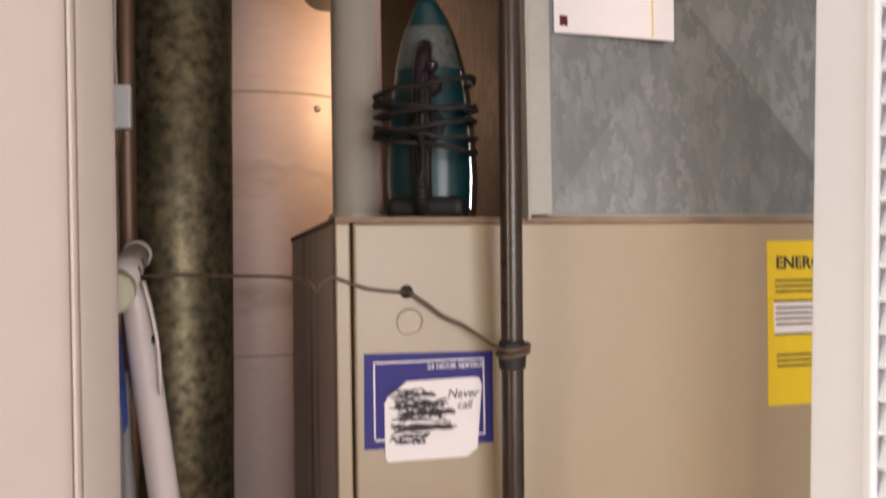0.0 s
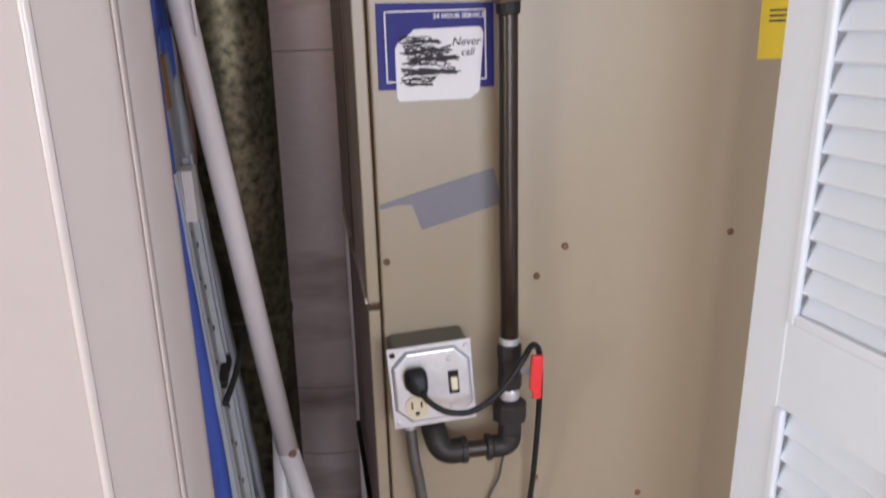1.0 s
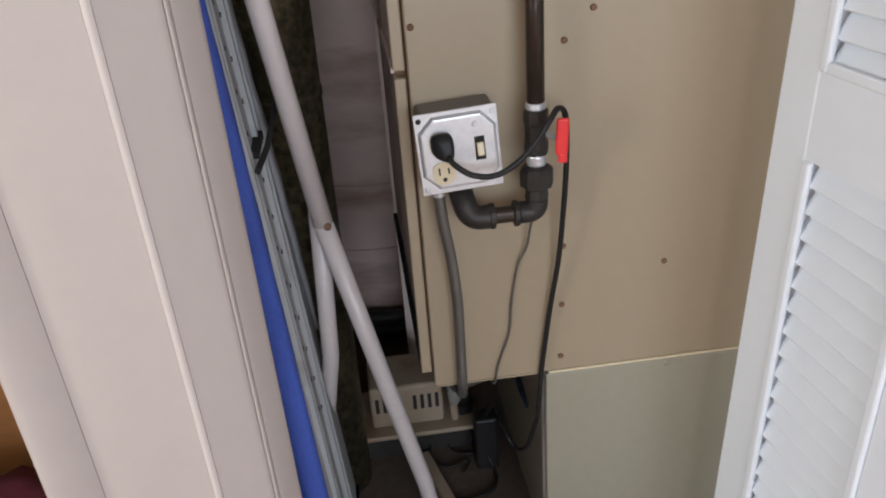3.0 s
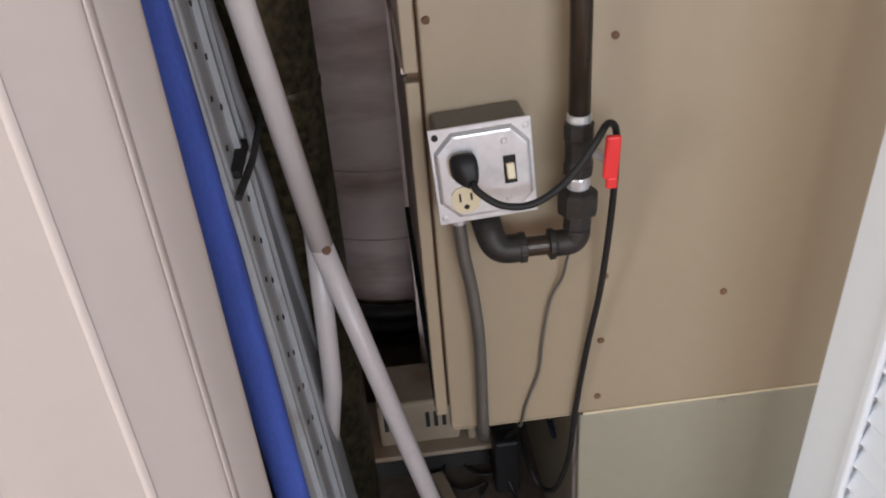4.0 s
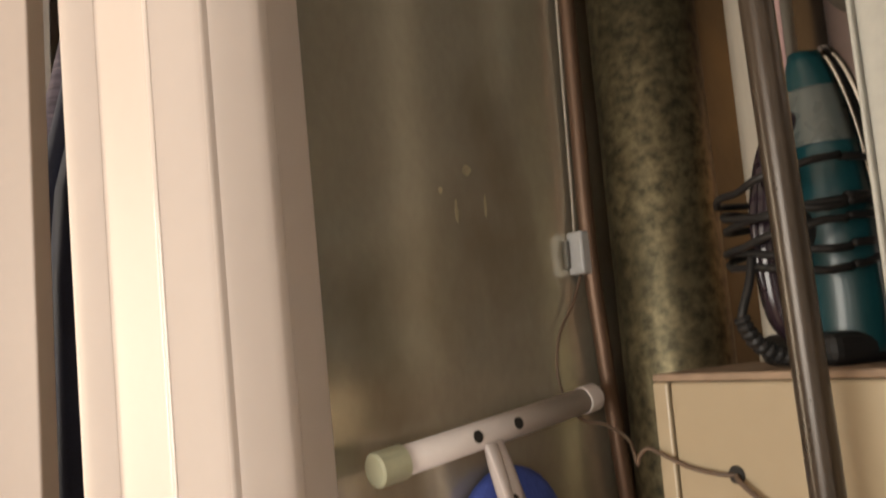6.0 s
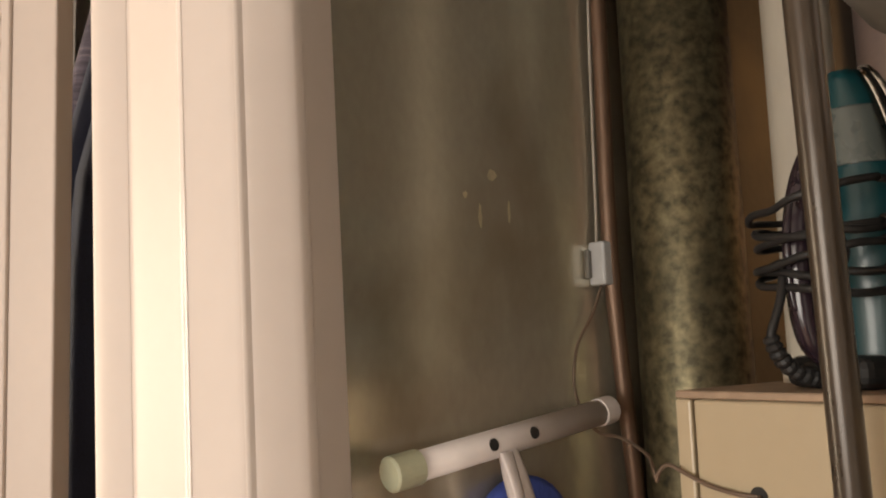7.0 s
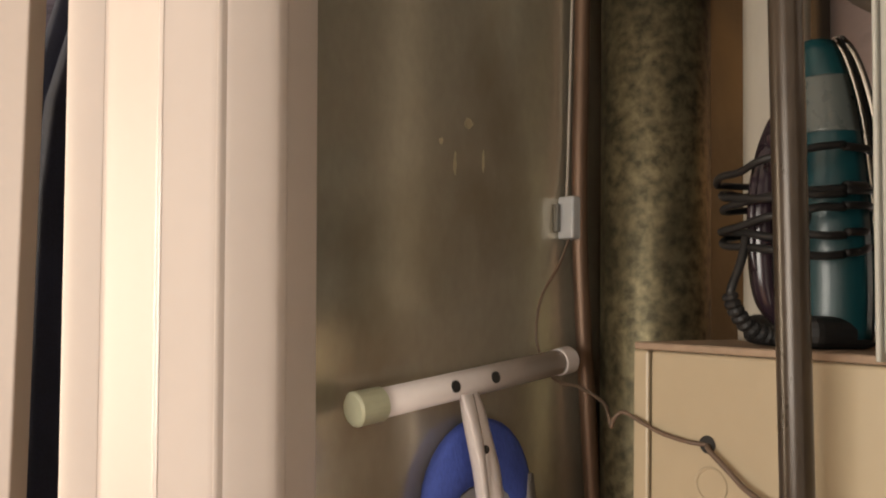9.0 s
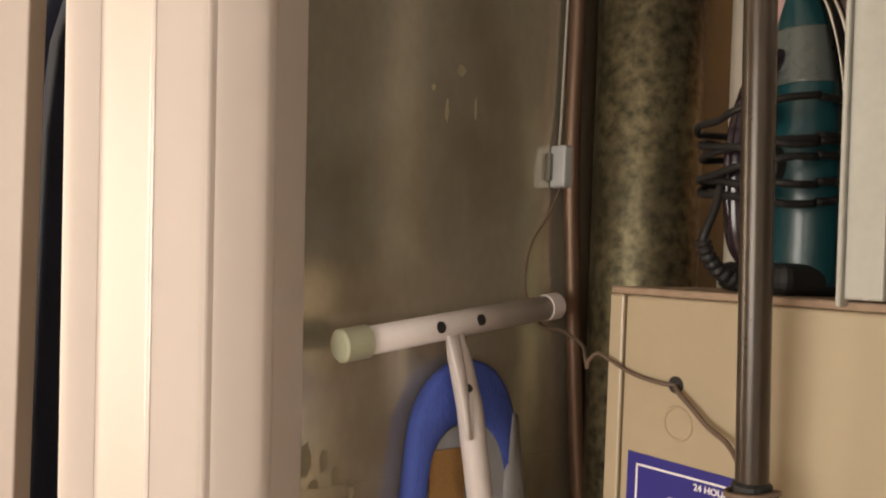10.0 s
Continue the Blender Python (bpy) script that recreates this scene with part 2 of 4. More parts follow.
def prism(points, z0, z1, bm=None, m=None):
    """Extrude a plan outline from z0 to z1."""
    out = bm or bmesh.new()
    lo = [out.verts.new((x, y, z0)) for x, y in points]
    hi = [out.verts.new((x, y, z1)) for x, y in points]
    k = len(points)
    for i in range(k):
        out.faces.new((lo[i], lo[(i + 1) % k], hi[(i + 1) % k], hi[i]))
    out.faces.new(lo[::-1])
    out.faces.new(hi)
    if m:
        bmesh.ops.transform(out, matrix=m, verts=lo + hi)
    return out


def curve_points(points, steps=6):
    """Catmull-Rom through the points."""
    p = [Vector(q) for q in points]
    p = [2 * p[0] - p[1]] + p + [2 * p[-1] - p[-2]]
    out = []
    for i in range(1, len(p) - 2):
        a, b, c, d = p[i - 1:i + 3]
        for s in range(steps):
            u = s / steps
            out.append(0.5 * (2 * b + (c - a) * u + (2 * a - 5 * b + 4 * c - d) * u * u + (3 * b - a - 3 * c + d) * u ** 3))
    out.append(p[-2])
    return out


def tube(points, r, n=12, steps=0, bm=None, radii=None):
    """A round tube along points; steps > 0 rounds the way."""
    out = bm or bmesh.new()
    p = curve_points(points, steps) if steps else [Vector(q) for q in points]
    k = len(p)
    tan = [(p[min(i + 1, k - 1)] - p[max(i - 1, 0)]).normalized() for i in range(k)]
    side = tan[0].orthogonal().normalized()
    rings = []
    for i in range(k):
        side = (side - tan[i] * side.dot(tan[i])).normalized()
        up = tan[i].cross(side)
        rad = radii[i] if radii else r
        if steps == 0 and 0 < i < k - 1:
            c = max(0.5, tan[i].dot((p[i + 1] - p[i]).normalized()))
            rad = rad / c ** 0.5
        rings.append([out.verts.new(p[i] + rad * (math.cos(2 * math.pi * j / n) * side + math.sin(2 * math.pi * j / n) * up)) for j in range(n)])
    for i in range(k - 1):
        for j in range(n):
            out.faces.new((rings[i][j], rings[i][(j + 1) % n], rings[i + 1][(j + 1) % n], rings[i + 1][j]))
    out.faces.new(rings[0][::-1])
    out.faces.new(rings[-1])
    return out


def lathe(centre, axis, rows, n=24, bm=None):
    out = bm or bmesh.new()
    a = Vector(axis).normalized()
    s = a.orthogonal().normalized()
    u = a.cross(s)
    c = Vector(centre)
    rings = [[out.verts.new(c + a * d + r * (math.cos(2 * math.pi * j / n) * s + math.sin(2 * math.pi * j / n) * u)) for j in range(n)] for d, r in rows]
    for i in range(len(rings) - 1):
        for j in range(n):
            out.faces.new((rings[i][j], rings[i][(j + 1) % n], rings[i + 1][(j + 1) % n], rings[i + 1][j]))
    out.faces.new(rings[0][::-1])
    out.faces.new(rings[-1])
    return out


def sheet(points, thick, axis="y", at=0.0, bm=None):
    """A flat outline of (u, z) points as a thin slab facing -y, its back at `at`."""
    out = bm or bmesh.new()
    f = [out.verts.new((u, at - thick, z)) for u, z in points]
    b = [out.verts.new((u, at, z)) for u, z in points]
    k = len(points)
    for i in range(k):
        out.faces.new((f[i], f[(i + 1) % k], b[(i + 1) % k], b[i]))
    out.faces.new(f[::-1])
    out.faces.new(b)
    return out


def rounded(x0, x1, z0, z1, r, seg=5):
    out = []
    for cx, cz, a0 in ((x1 - r, z1 - r, 0), (x0 + r, z1 - r, 90), (x0 + r, z0 + r, 180), (x1 - r, z0 + r, 270)):
        for i in range(seg + 1):
            a = radians(a0 + 90 * i / seg)
            out.append((cx + r * math.cos(a), cz + r * math.sin(a)))
    return out

T = Matrix.Translation


def structure(name, bm, material, label, category):
    return tagged(part(name, bm, material), label, category, kind="structure")


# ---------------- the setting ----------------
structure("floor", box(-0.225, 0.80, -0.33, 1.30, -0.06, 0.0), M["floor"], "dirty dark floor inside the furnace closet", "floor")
structure("room_floor", box(-2.7, 2.2, -3.6, -0.334, -0.06, 0.002), M["boards"], "brown boarded floor of the room", "floor")
structure("side_floor", box(-1.60, -0.305, -0.33, 0.60, -0.06, 0.0), M["boards"], "brown boarded floor of the clothes closet", "floor")
wall_west = structure("wall_west", box(-0.302, -0.2225, -0.235, 0.31, 0.0, 2.40), M["sheet"],
                      "dull brown-grey metal sheet wall of the closet, scuffed and half shiny", "wall")
# added length without sheet; its dark colour stands for the shade past the duct
structure("wall_west_back", box(-0.302, -0.2245, 0.31, 1.30, 0.0, 2.40), M["closet"], "plaster wall of the furnace closet beyond the metal sheet, shade put into its dark colour", "wall")
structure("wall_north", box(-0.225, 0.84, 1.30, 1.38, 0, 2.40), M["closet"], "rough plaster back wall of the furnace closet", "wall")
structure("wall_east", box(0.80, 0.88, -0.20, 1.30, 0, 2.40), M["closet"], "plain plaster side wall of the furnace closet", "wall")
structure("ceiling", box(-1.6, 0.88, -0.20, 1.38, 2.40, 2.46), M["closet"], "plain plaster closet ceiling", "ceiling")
structure("wall_head", box(-1.6, 2.2, -0.34, -0.20, 2.08, 2.60), M["room"], "painted wall above the closet doors", "wall")
structure("wall_front_east", box(0.70, 2.2, -0.34, -0.20, 0, 2.08), M["room"], "painted wall beside the closet opening", "wall")
structure("wall_front_west", box(-2.7, -1.10, -0.34, -0.20, 0, 2.60), M["room"], "painted wall beside the clothes closet", "wall")
structure("wall_side_closet", box(-1.68, -1.60, -0.20, 0.60, 0, 2.40), M["room"], "side wall of the clothes closet", "wall")
structure("wall_side_back", box(-1.68, -0.302, 0.60, 0.68, 0, 2.40), M["room"], "back wall of the clothes closet", "wall")
wall_rw = bmesh.new()
for ya, yb, za, zb in ((-3.6, -2.43, 0, 2.60), (-1.07, -0.34, 0, 2.60), (-2.43, -1.07, 0, 0.57), (-2.43, -1.07, 1.93, 2.60)):
    box(-2.78, -2.7, ya, yb, za, zb, bm=wall_rw)
structure("wall_room_west", wall_rw, M["room"], "painted wall of the room with a window opening", "wall")
structure("wall_room_east", box(2.2, 2.28, -3.6, -0.2, 0, 2.60), M["room"], "painted wall of the room", "wall")
wall_south = bmesh.new()
for xa, xb in ((-2.7, -0.52), (1.42, 2.2)):
    box(xa, xb, -3.68, -3.6, 0, 2.60, bm=wall_south)
for xa, xb in ((-0.52, 1.42),):
    box(xa, xb, -3.68, -3.6, 0, 0.54, bm=wall_south)
    box(xa, xb, -3.68, -3.6, 1.90, 2.60, bm=wall_south)
structure("wall_south", wall_south, M["room"], "painted wall of the room with a window opening", "wall")
structure("ceiling_room", box(-2.78, 2.28, -3.68, -0.2, 2.60, 2.66), M["room"], "plain painted room ceiling", "ceiling")

# the post between the two closets: back band, casing, edge bead, stop and jamb, by their outlines in plan
frame_post = thing("door_1", (-0.27, -0.3, 0), "pinkish white painted door frame post with a moulded casing", "door frame", kind="structure")


def moulded(name, outline, material="trim", bevel=0.0):
    """One length of the post by its outline in plan; the whole post leans a little out of plumb."""
    bm = prism(outline, 0.0, 2.10)
    if bevel:
        es = [e for e in bm.edges if abs(e.verts[0].co.z - e.verts[1].co.z) > 1]
        bmesh.ops.bevel(bm, geom=es, offset=bevel, segments=3, affect="EDGES", profile=0.5)
    for v in bm.verts:
        v.co.x -= 0.0063 * (v.co.z - 1.2)
        v.co.y -= 0.0258 * (v.co.z - 1.2)
    ob = smooth(part(name, bm, M[material], frame_post))
    ob.data.set_sharp_from_angle(angle=radians(40))
    ob.modifiers.new("flat_faces", "WEIGHTED_NORMAL").keep_sharp = True
    return ob


BACK = -0.245
moulded("back_band", [(-0.391, BACK), (-0.3912, -0.338), (-0.3895, -0.3425), (-0.386, -0.3445), (-0.379, -0.3440), (-0.368, -0.3400), (-0.357, -0.3335), (-0.349, -0.3275), (-0.3455, -0.3242), (-0.3455, BACK)])
# casing with a shallow groove at its outer side, its flat face running to the arris
moulded("casing", [(-0.345, BACK), (-0.345, -0.3238), (-0.341, -0.3225), (-0.336, -0.3232), (-0.330, -0.3240), (-0.310, -0.3224), (-0.280, -0.3186), (-0.250, -0.3146), (-0.2440, -0.3140), (-0.2440, BACK)])
# highlight along the arris, put into this strip's lighter colour
moulded("casing_nose", [(-0.2437, BACK), (-0.2437, -0.3142), (-0.2420, -0.3153), (-0.2400, -0.3155), (-0.2380, -0.3147), (-0.2362, -0.3132), (-0.2362, BACK)], "trim_glint")
moulded("jamb_edge", [(-0.2359, BACK), (-0.2359, -0.3122), (-0.225, -0.3066), (-0.210, -0.2988), (-0.195, -0.2905), (-0.1905, -0.2868), (-0.1892, -0.2835), (-0.1892, BACK)])
moulded("bead", [(-0.1889, BACK), (-0.1889, -0.2868), (-0.1880, -0.2882), (-0.1868, -0.2884), (-0.1856, -0.2872), (-0.1850, -0.2850), (-0.1850, BACK)])
moulded("stop", [(-0.1847, BACK), (-0.1847, -0.2815), (-0.1815, -0.2775), (-0.1760, -0.2660), (-0.1705, -0.2530), (-0.1685, -0.2465), (-0.1684, -0.2425), (-0.1700, -0.2360), (-0.1715, -0.2340), (-0.1847, -0.2340)])
moulded("jamb", [(-0.1718, -0.2337), (-0.1865, -0.1985), (-0.1885, -0.1960), (-0.2215, -0.1950), (-0.2215, -0.2337)])


# ---------------- furnace ----------------
furnace = thing("furnace", (0.3, 0.25, 0), "beige enamelled gas furnace cabinet, dusty, with an open lower bay", "furnace")
FY = -0.014                        # its front face
body = bmesh.new()
box(0.002, 0.008, 0.010, 0.54, 0.829, 1.296, bm=body)
part("side_panel", body, M["side"], furnace, "brown-stained sheet metal side")
part("side_panel", box(0.0075, 0.0125, 0.010, 0.54, 0.40, 0.826), M["side"], furnace, "grimy lower side sheet")
part("side_seam", box(-0.0015, 0.0045, 0.011, 0.53, 0.8205, 0.8285, 0.0015, 2), M["side"], furnace, "folded side seam")
part("side_panel", box(0.612, 0.618, 0.008, 0.54, 0.0, 1.296), M["furnace"], furnace)
part("back_panel", box(0.002, 0.618, 0.54, 0.546, 0.0, 1.296), M["side"], furnace)
top = bmesh.new()
box(0.0, 0.62, -0.012, 0.546, 1.294, 1.300, 0.001, 1, bm=top)
part("top_panel", top, M["top"], furnace, "dusty brown top plate")
# shade under the cabinet, painted as a near-black plate
part("bay_shade_plate", box(0.0, 0.612, 0.02, 0.54, 0.385, 0.398), M["dark"], furnace)
# narrow corner strips with the rusty gap behind them
part("corner_strip", box(0.0, 0.0145, FY + 0.001, 0.009, 0.829, 1.2935, 0.002, 2), M["furnace"], furnace)
part("corner_strip", box(0.0005, 0.0145, FY + 0.001, 0.009, 0.398, 0.820, 0.002, 2), M["furnace"], furnace)
part("gap_lining", box(0.004, 0.03, 0.004, 0.0078, 0.400, 1.292), M["rust"], furnace, "rusty gap")
# front panel, with a round hole for the thin wire
fp = bmesh.new()
box(0.0175, 0.618, FY, -0.001, 0.374, 1.2935, 0.003, 3, bm=fp)
front = part("front_panel", fp, M["furnace"], furnace)
part("rolled_edge", box(0.0195, 0.176, FY + 0.001, 0.015, 0.3705, 0.3735, 0.001, 1), M["furnace"], furnace)
hole = lathe((0.069, FY + 0.001, 1.2265), (0, -1, 0), [(0, 0.0068), (0.0016, 0.0068)], 20)
part("wire_hole", hole, M["dark"], furnace, "black wire hole")
ko = tube([(0.072 + 0.0125 * math.cos(a), FY, 1.197 + 0.0125 * math.sin(a)) for a in [i * math.tau / 28 for i in range(29)]], 0.0013, 6)
part("knockout_ring", ko, M["furnace"], furnace, "pressed round knockout")
# lower cabinet with its own front, one bay beside it left open
part("lower_panel", box(0.177, 0.618, FY, 0.002, 0.004, 0.3695, 0.003, 3), M["furnace_low"], furnace, "grey-beige lower panel")
part("bay_wall", box(0.1785, 0.184, 0.003, 0.50, 0.0, 0.384), M["furnace_low"], furnace, "pale inner wall of the open bay")
part("bay_edge", box(0.1770, 0.1775, 0.0, 0.016, 0.002, 0.366), M["white"], furnace, "bare white edge")
part("seam_bead", box(0.182, 0.617, FY + 0.0005, 0.0, 0.3700, 0.3735), M["ivory"], furnace, "pale seam")


def screw(x, z, parent, y=FY, r=0.0042, mat="rust"):
    bm = lathe((x, y, z), (0, -1, 0), [(-0.001, r), (0.0012, r), (0.0024, r * 0.72), (0.0026, r * 0.3)], 10)
    return part("screw", bm, M[mat], parent)


for sx, sz in ((0.025, 0.879), (0.205, 0.847), (0.240, 0.882), (0.453, 0.884), (0.344, 0.533), (0.199, 0.399), (0.201, 0.484), (0.203, 0.574)):
    screw(sx, sz, furnace)
screw(0.358, 0.362, furnace, r=0.006, mat="furnace_low")

# ---------------- labels on the furnace ----------------
def text_mesh(body_text, size, x, z, y, material, parent, name="lettering", bold=0.0, shear=0.0):
    cu = bpy.data.curves.new(name, "FONT")
    cu.body, cu.size, cu.extrude, cu.offset, cu.shear = body_text, size, 0.0002, bold, shear
    ob = bpy.data.objects.new(name, cu)
    scene.collection.objects.link(ob)
    ob.matrix_world = pose(x, y, z, 90, 0, 0)
    bpy.context.view_layer.update()
    me = bpy.data.meshes.new_from_object(ob)
    me.transform(pose(x, y, z, 90, 0, 0))
    bpy.data.objects.remove(ob)
    me.materials.append(material)
    out = new(name, me)
    out.parent = parent
    out.matrix_parent_inverse = Matrix.Translation(-parent.location)
    return out


sticker = thing("service_sticker", (0.09, FY, 1.12), "dark blue service sticker with a white border on the furnace front", "sticker")
part("backing", sheet([(0.0255, 1.0755), (0.1555, 1.0745), (0.1560, 1.1655), (0.0262, 1.1675)], 0.0006, at=FY - 0.0002), M["blue"], sticker)
for a, b, c, d in ((0.035, 0.147, 1.1575, 1.1590), (0.035, 0.0365, 1.083, 1.1590), (0.1455, 0.147, 1.083, 1.1585), (0.035, 0.147, 1.083, 1.0845)):
    part("border_line", sheet([(a, c), (b, c), (b, d), (a, d)], 0.0003, at=FY - 0.0009), M["white"], sticker)
text_mesh("24 HOUR SERVICE", 0.0072, 0.0885, 1.1500, FY - 0.0011, M["white"], sticker, bold=0.00012)

note = thing("paper_note", (0.095, FY, 1.10), "white rounded paper note scribbled over in black marker", "note")
outline = [(0.0455 + 0.1 * u, 1.0625 + 0.078 * v) for u, v in ((0.03, 0), (0.82, 0.0), (0.93, 0.10), (0.985, 0.9), (0.96, 0.985), (0.9, 1.0), (0.22, 0.985),
           (0.17, 0.93), (0.03, 0.80), (0.0, 0.72), (0.0, 0.05))]
part("paper", sheet(outline, 0.0005, at=FY - 0.0013), M["white"], note)
rnd = random.Random(4)
for row in range(5):
    zc, width = 1.1275 - row * 0.0112, (0.050, 0.060, 0.076, 0.072, 0.042)[row]
    pts = []
    for k in range((7, 14, 13, 12, 7)[row]):
        x0, x1 = 0.0495 + rnd.random() * width * 0.35, 0.0495 + width * (0.6 + 0.4 * rnd.random())
        za, zb = zc + rnd.uniform(-0.005, 0.005), zc + rnd.uniform(-0.005, 0.005)
        way = range(12) if k % 2 == 0 else range(11, -1, -1)
        pts += [(x0 + (x1 - x0) * i / 11, FY - 0.0021, za + (zb - za) * i / 11 + rnd.uniform(-0.0013, 0.0013)) for i in way]
    bm = tube(pts, 0.00075, 4)
    for v in bm.verts:
        v.co.y = FY - 0.0020 + max(-0.0003, min(0.0003, v.co.y - FY + 0.0021))
    part("scribble", bm, M["ink"], note)
text_mesh("Never", 0.0125, 0.108, 1.121, FY - 0.0020, M["ink"], note, "handwriting", 0.0001, 0.25)
text_mesh("call", 0.0115, 0.118, 1.110, FY - 0.0020, M["ink"], note, "handwriting", 0.0001, 0.25)

energy = thing("energy_label", (0.54, FY, 1.18), "yellow energy label with black print on the furnace front", "label")
part("backing", sheet([(0.4725, 1.092), (0.605, 1.092), (0.605, 1.273), (0.4755, 1.273)], 0.0006, at=FY - 0.0002), M["yellow"], energy)
part("white_field", sheet([(0.482, 1.171), (0.596, 1.171), (0.596, 1.205), (0.482, 1.205)], 0.0003, at=FY - 0.0009), M["white"], energy)
for zc in (1.2065, 1.170):
    part("rule", sheet([(0.482, zc - 0.001), (0.598, zc - 0.001), (0.598, zc + 0.001), (0.482, zc + 0.001)], 0.0003, at=FY - 0.0011), M["ink"], energy)
text_mesh("ENERGY", 0.019, 0.4855, 1.2425, FY - 0.0011, M["ink"], energy, bold=0.0005)
for zc, x1 in ((1.228, 0.55), (1.222, 0.58), (1.216, 0.57), (1.198, 0.56), (1.192, 0.57), (1.186, 0.54), (1.180, 0.57), (1.146, 0.56), (1.140, 0.55), (1.134, 0.57)):
    part("print_bar", sheet([(0.484, zc), (x1, zc), (x1, zc + 0.0022), (0.484, zc + 0.0022)], 0.0003, at=FY - 0.0013), M["ink"], energy)

tape = thing("duct_tape", (0.1, FY, 0.95), "torn strip of grey duct tape stuck on the furnace front", "tape")
part("strip", sheet([(0.056, 0.9570), (0.1535, 0.9825), (0.1580, 0.963), (0.1625, 0.940), (0.110, 0.9255), (0.0675, 0.9145), (0.0575, 0.9450)], 0.0006, at=FY - 0.0002), M["tape"], tape)
part("torn_tail", sheet([(0.0200, 0.9415), (0.0205, 0.9475), (0.0558, 0.9568), (0.0572, 0.9450), (0.040, 0.9455)], 0.0006, at=FY - 0.0002), M["tape"], tape)

# ---------------- plenum over the furnace ----------------
plenum = thing("plenum", (0.4, 0.25, 1.3), "galvanised sheet metal plenum on the furnace with a cross-broken face", "duct")
bm = bmesh.new()
x0, x1, z0, z1, xc, zc = 0.2285, 0.615, 1.3015, 1.86, 0.412, 1.545
q = [bm.verts.new(c) for c in ((x0, 0.0125, z0), (x1, 0.0125, z0), (x1, 0.0125, z1), (x0, 0.0125, z1), (xc, 0.030, zc))]
for i in range(4):
    bm.faces.new((q[i], q[(i + 1) % 4], q[4]))
r = [bm.verts.new((v.co.x, 0.5, v.co.z)) for v in q[:4]]
for i in range(4):
    bm.faces.new((q[i], r[i], r[(i + 1) % 4], q[(i + 1) % 4]))
bm.faces.new(r)
part("body", bm, M["plenum"], plenum)
part("corner_flange", box(0.1975, 0.2225, -0.0185, 0.03, 1.3015, 1.86, 0.0015, 2), M["flange"], plenum, "pale folded corner flange")
part("flange_lip", box(0.1940, 0.1972, -0.0225, 0.012, 1.2965, 1.86, 0.0008, 1), M["flange"], plenum)
part("foot_lip", box(0.2230, 0.615, 0.002, 0.012, 1.3005, 1.304, 0.0008, 1), M["flange"], plenum)
part("upper_body", box(0.2015, 0.615, 0.012, 0.5, 1.862, 2.398), M["plenum"], plenum)
sheet_label = thing("paper_sheet", (0.31, 0.0, 1.6), "white paper sheet with a red mark on the plenum", "label")
part("paper", sheet([(0.2395, 1.4985), (0.382, 1.4965), (0.384, 1.69), (0.240, 1.69)], 0.0006, at=0.0122), M["white"], sheet_label)
part("red_mark", sheet([(0.246, 1.506), (0.255, 1.506), (0.255, 1.517), (0.246, 1.517)], 0.0003, at=0.0114), M["maroon"], sheet_label, "red mark")
part("rule", sheet([(0.355, 1.50), (0.3565, 1.50), (0.3565, 1.68), (0.355, 1.68)], 0.0003, at=0.0114), M["yellow"], sheet_label)

# ---------------- gas pipe ----------------
gas = thing("gas_pipe", (0.158, -0.066, 0.65), "black iron gas pipe with valve, union and elbows", "pipe")


def gp(z):
    """The slightly leaning pipe's axis at height z."""
    low = max(0.0, 1.0 - z) / 0.34
    return Vector((0.1614 - 0.0022 * (z - 1.2) - 0.004 * low, -0.0598 - 0.0328 * (z - 1.2) - 0.018 * low, z))


smooth(part("pipe", tube([gp(0.780), gp(0.9), gp(1.0), gp(1.2), gp(1.7), gp(2.395)], 0.0107, 20), M["iron_pipe"], gas))
part("pipe_collar", lathe(gp(0.783), (-0.0022, -0.0328, 1), [(-0.002, 0.0116), (0.001, 0.0122), (0.006, 0.0118), (0.007, 0.0108)], 20), M["steel"], gas, "white sealed thread")
valve = part("valve_body", lathe(gp(0.726), (-0.0022, -0.0328, 1), [(0, 0.0125), (0.003, 0.0148), (0.014, 0.0148), (0.018, 0.0135), (0.037, 0.0135), (0.041, 0.0148), (0.054, 0.0148), (0.056, 0.0125)], 8), M["fitting"], gas)
part("thread_ring", lathe(gp(0.713), (-0.0022, -0.0328, 1), [(0, 0.0112), (0.002, 0.0118), (0.011, 0.0118), (0.013, 0.0112)], 20), M["steel"], gas, "white sealed thread")
part("union_nut", lathe(gp(0.684), (-0.0022, -0.0328, 1), [(0, 0.0155), (0.003, 0.0205), (0.022, 0.0205), (0.026, 0.0175), (0.029, 0.0125)], 8), M["fitting"], gas)
part("union_neck", lathe(gp(0.667), (-0.0022, -0.0328, 1), [(0, 0.0135), (0.004, 0.0148), (0.017, 0.0135)], 8), M["fitting"], gas)
b0 = gp(0.668)
y_ = b0.y
smooth(part("elbow", tube([b0, b0 + Vector((-0.001, 0, -0.009)), b0 + Vector((-0.007, 0, -0.0155)), b0 + Vector((-0.0245, 0, -0.0165))], 0.0138, 16, 4), M["fitting"], gas))
part("elbow_band", lathe((0.1355, y_, 0.6515), (-1, 0, 0), [(0, 0.0135), (0.001, 0.0162), (0.006, 0.0162), (0.007, 0.0135)], 18), M["fitting"], gas)
part("nipple", lathe((0.131, y_, 0.6515), (-1, 0, 0), [(0, 0.0105), (0.03, 0.0105)], 18), M["iron_pipe"], gas)
part("elbow_band", lathe((0.106, y_, 0.6515), (-1, 0, 0), [(0, 0.0135), (0.001, 0.0162), (0.007, 0.0162), (0.008, 0.0135)], 18), M["fitting"], gas)
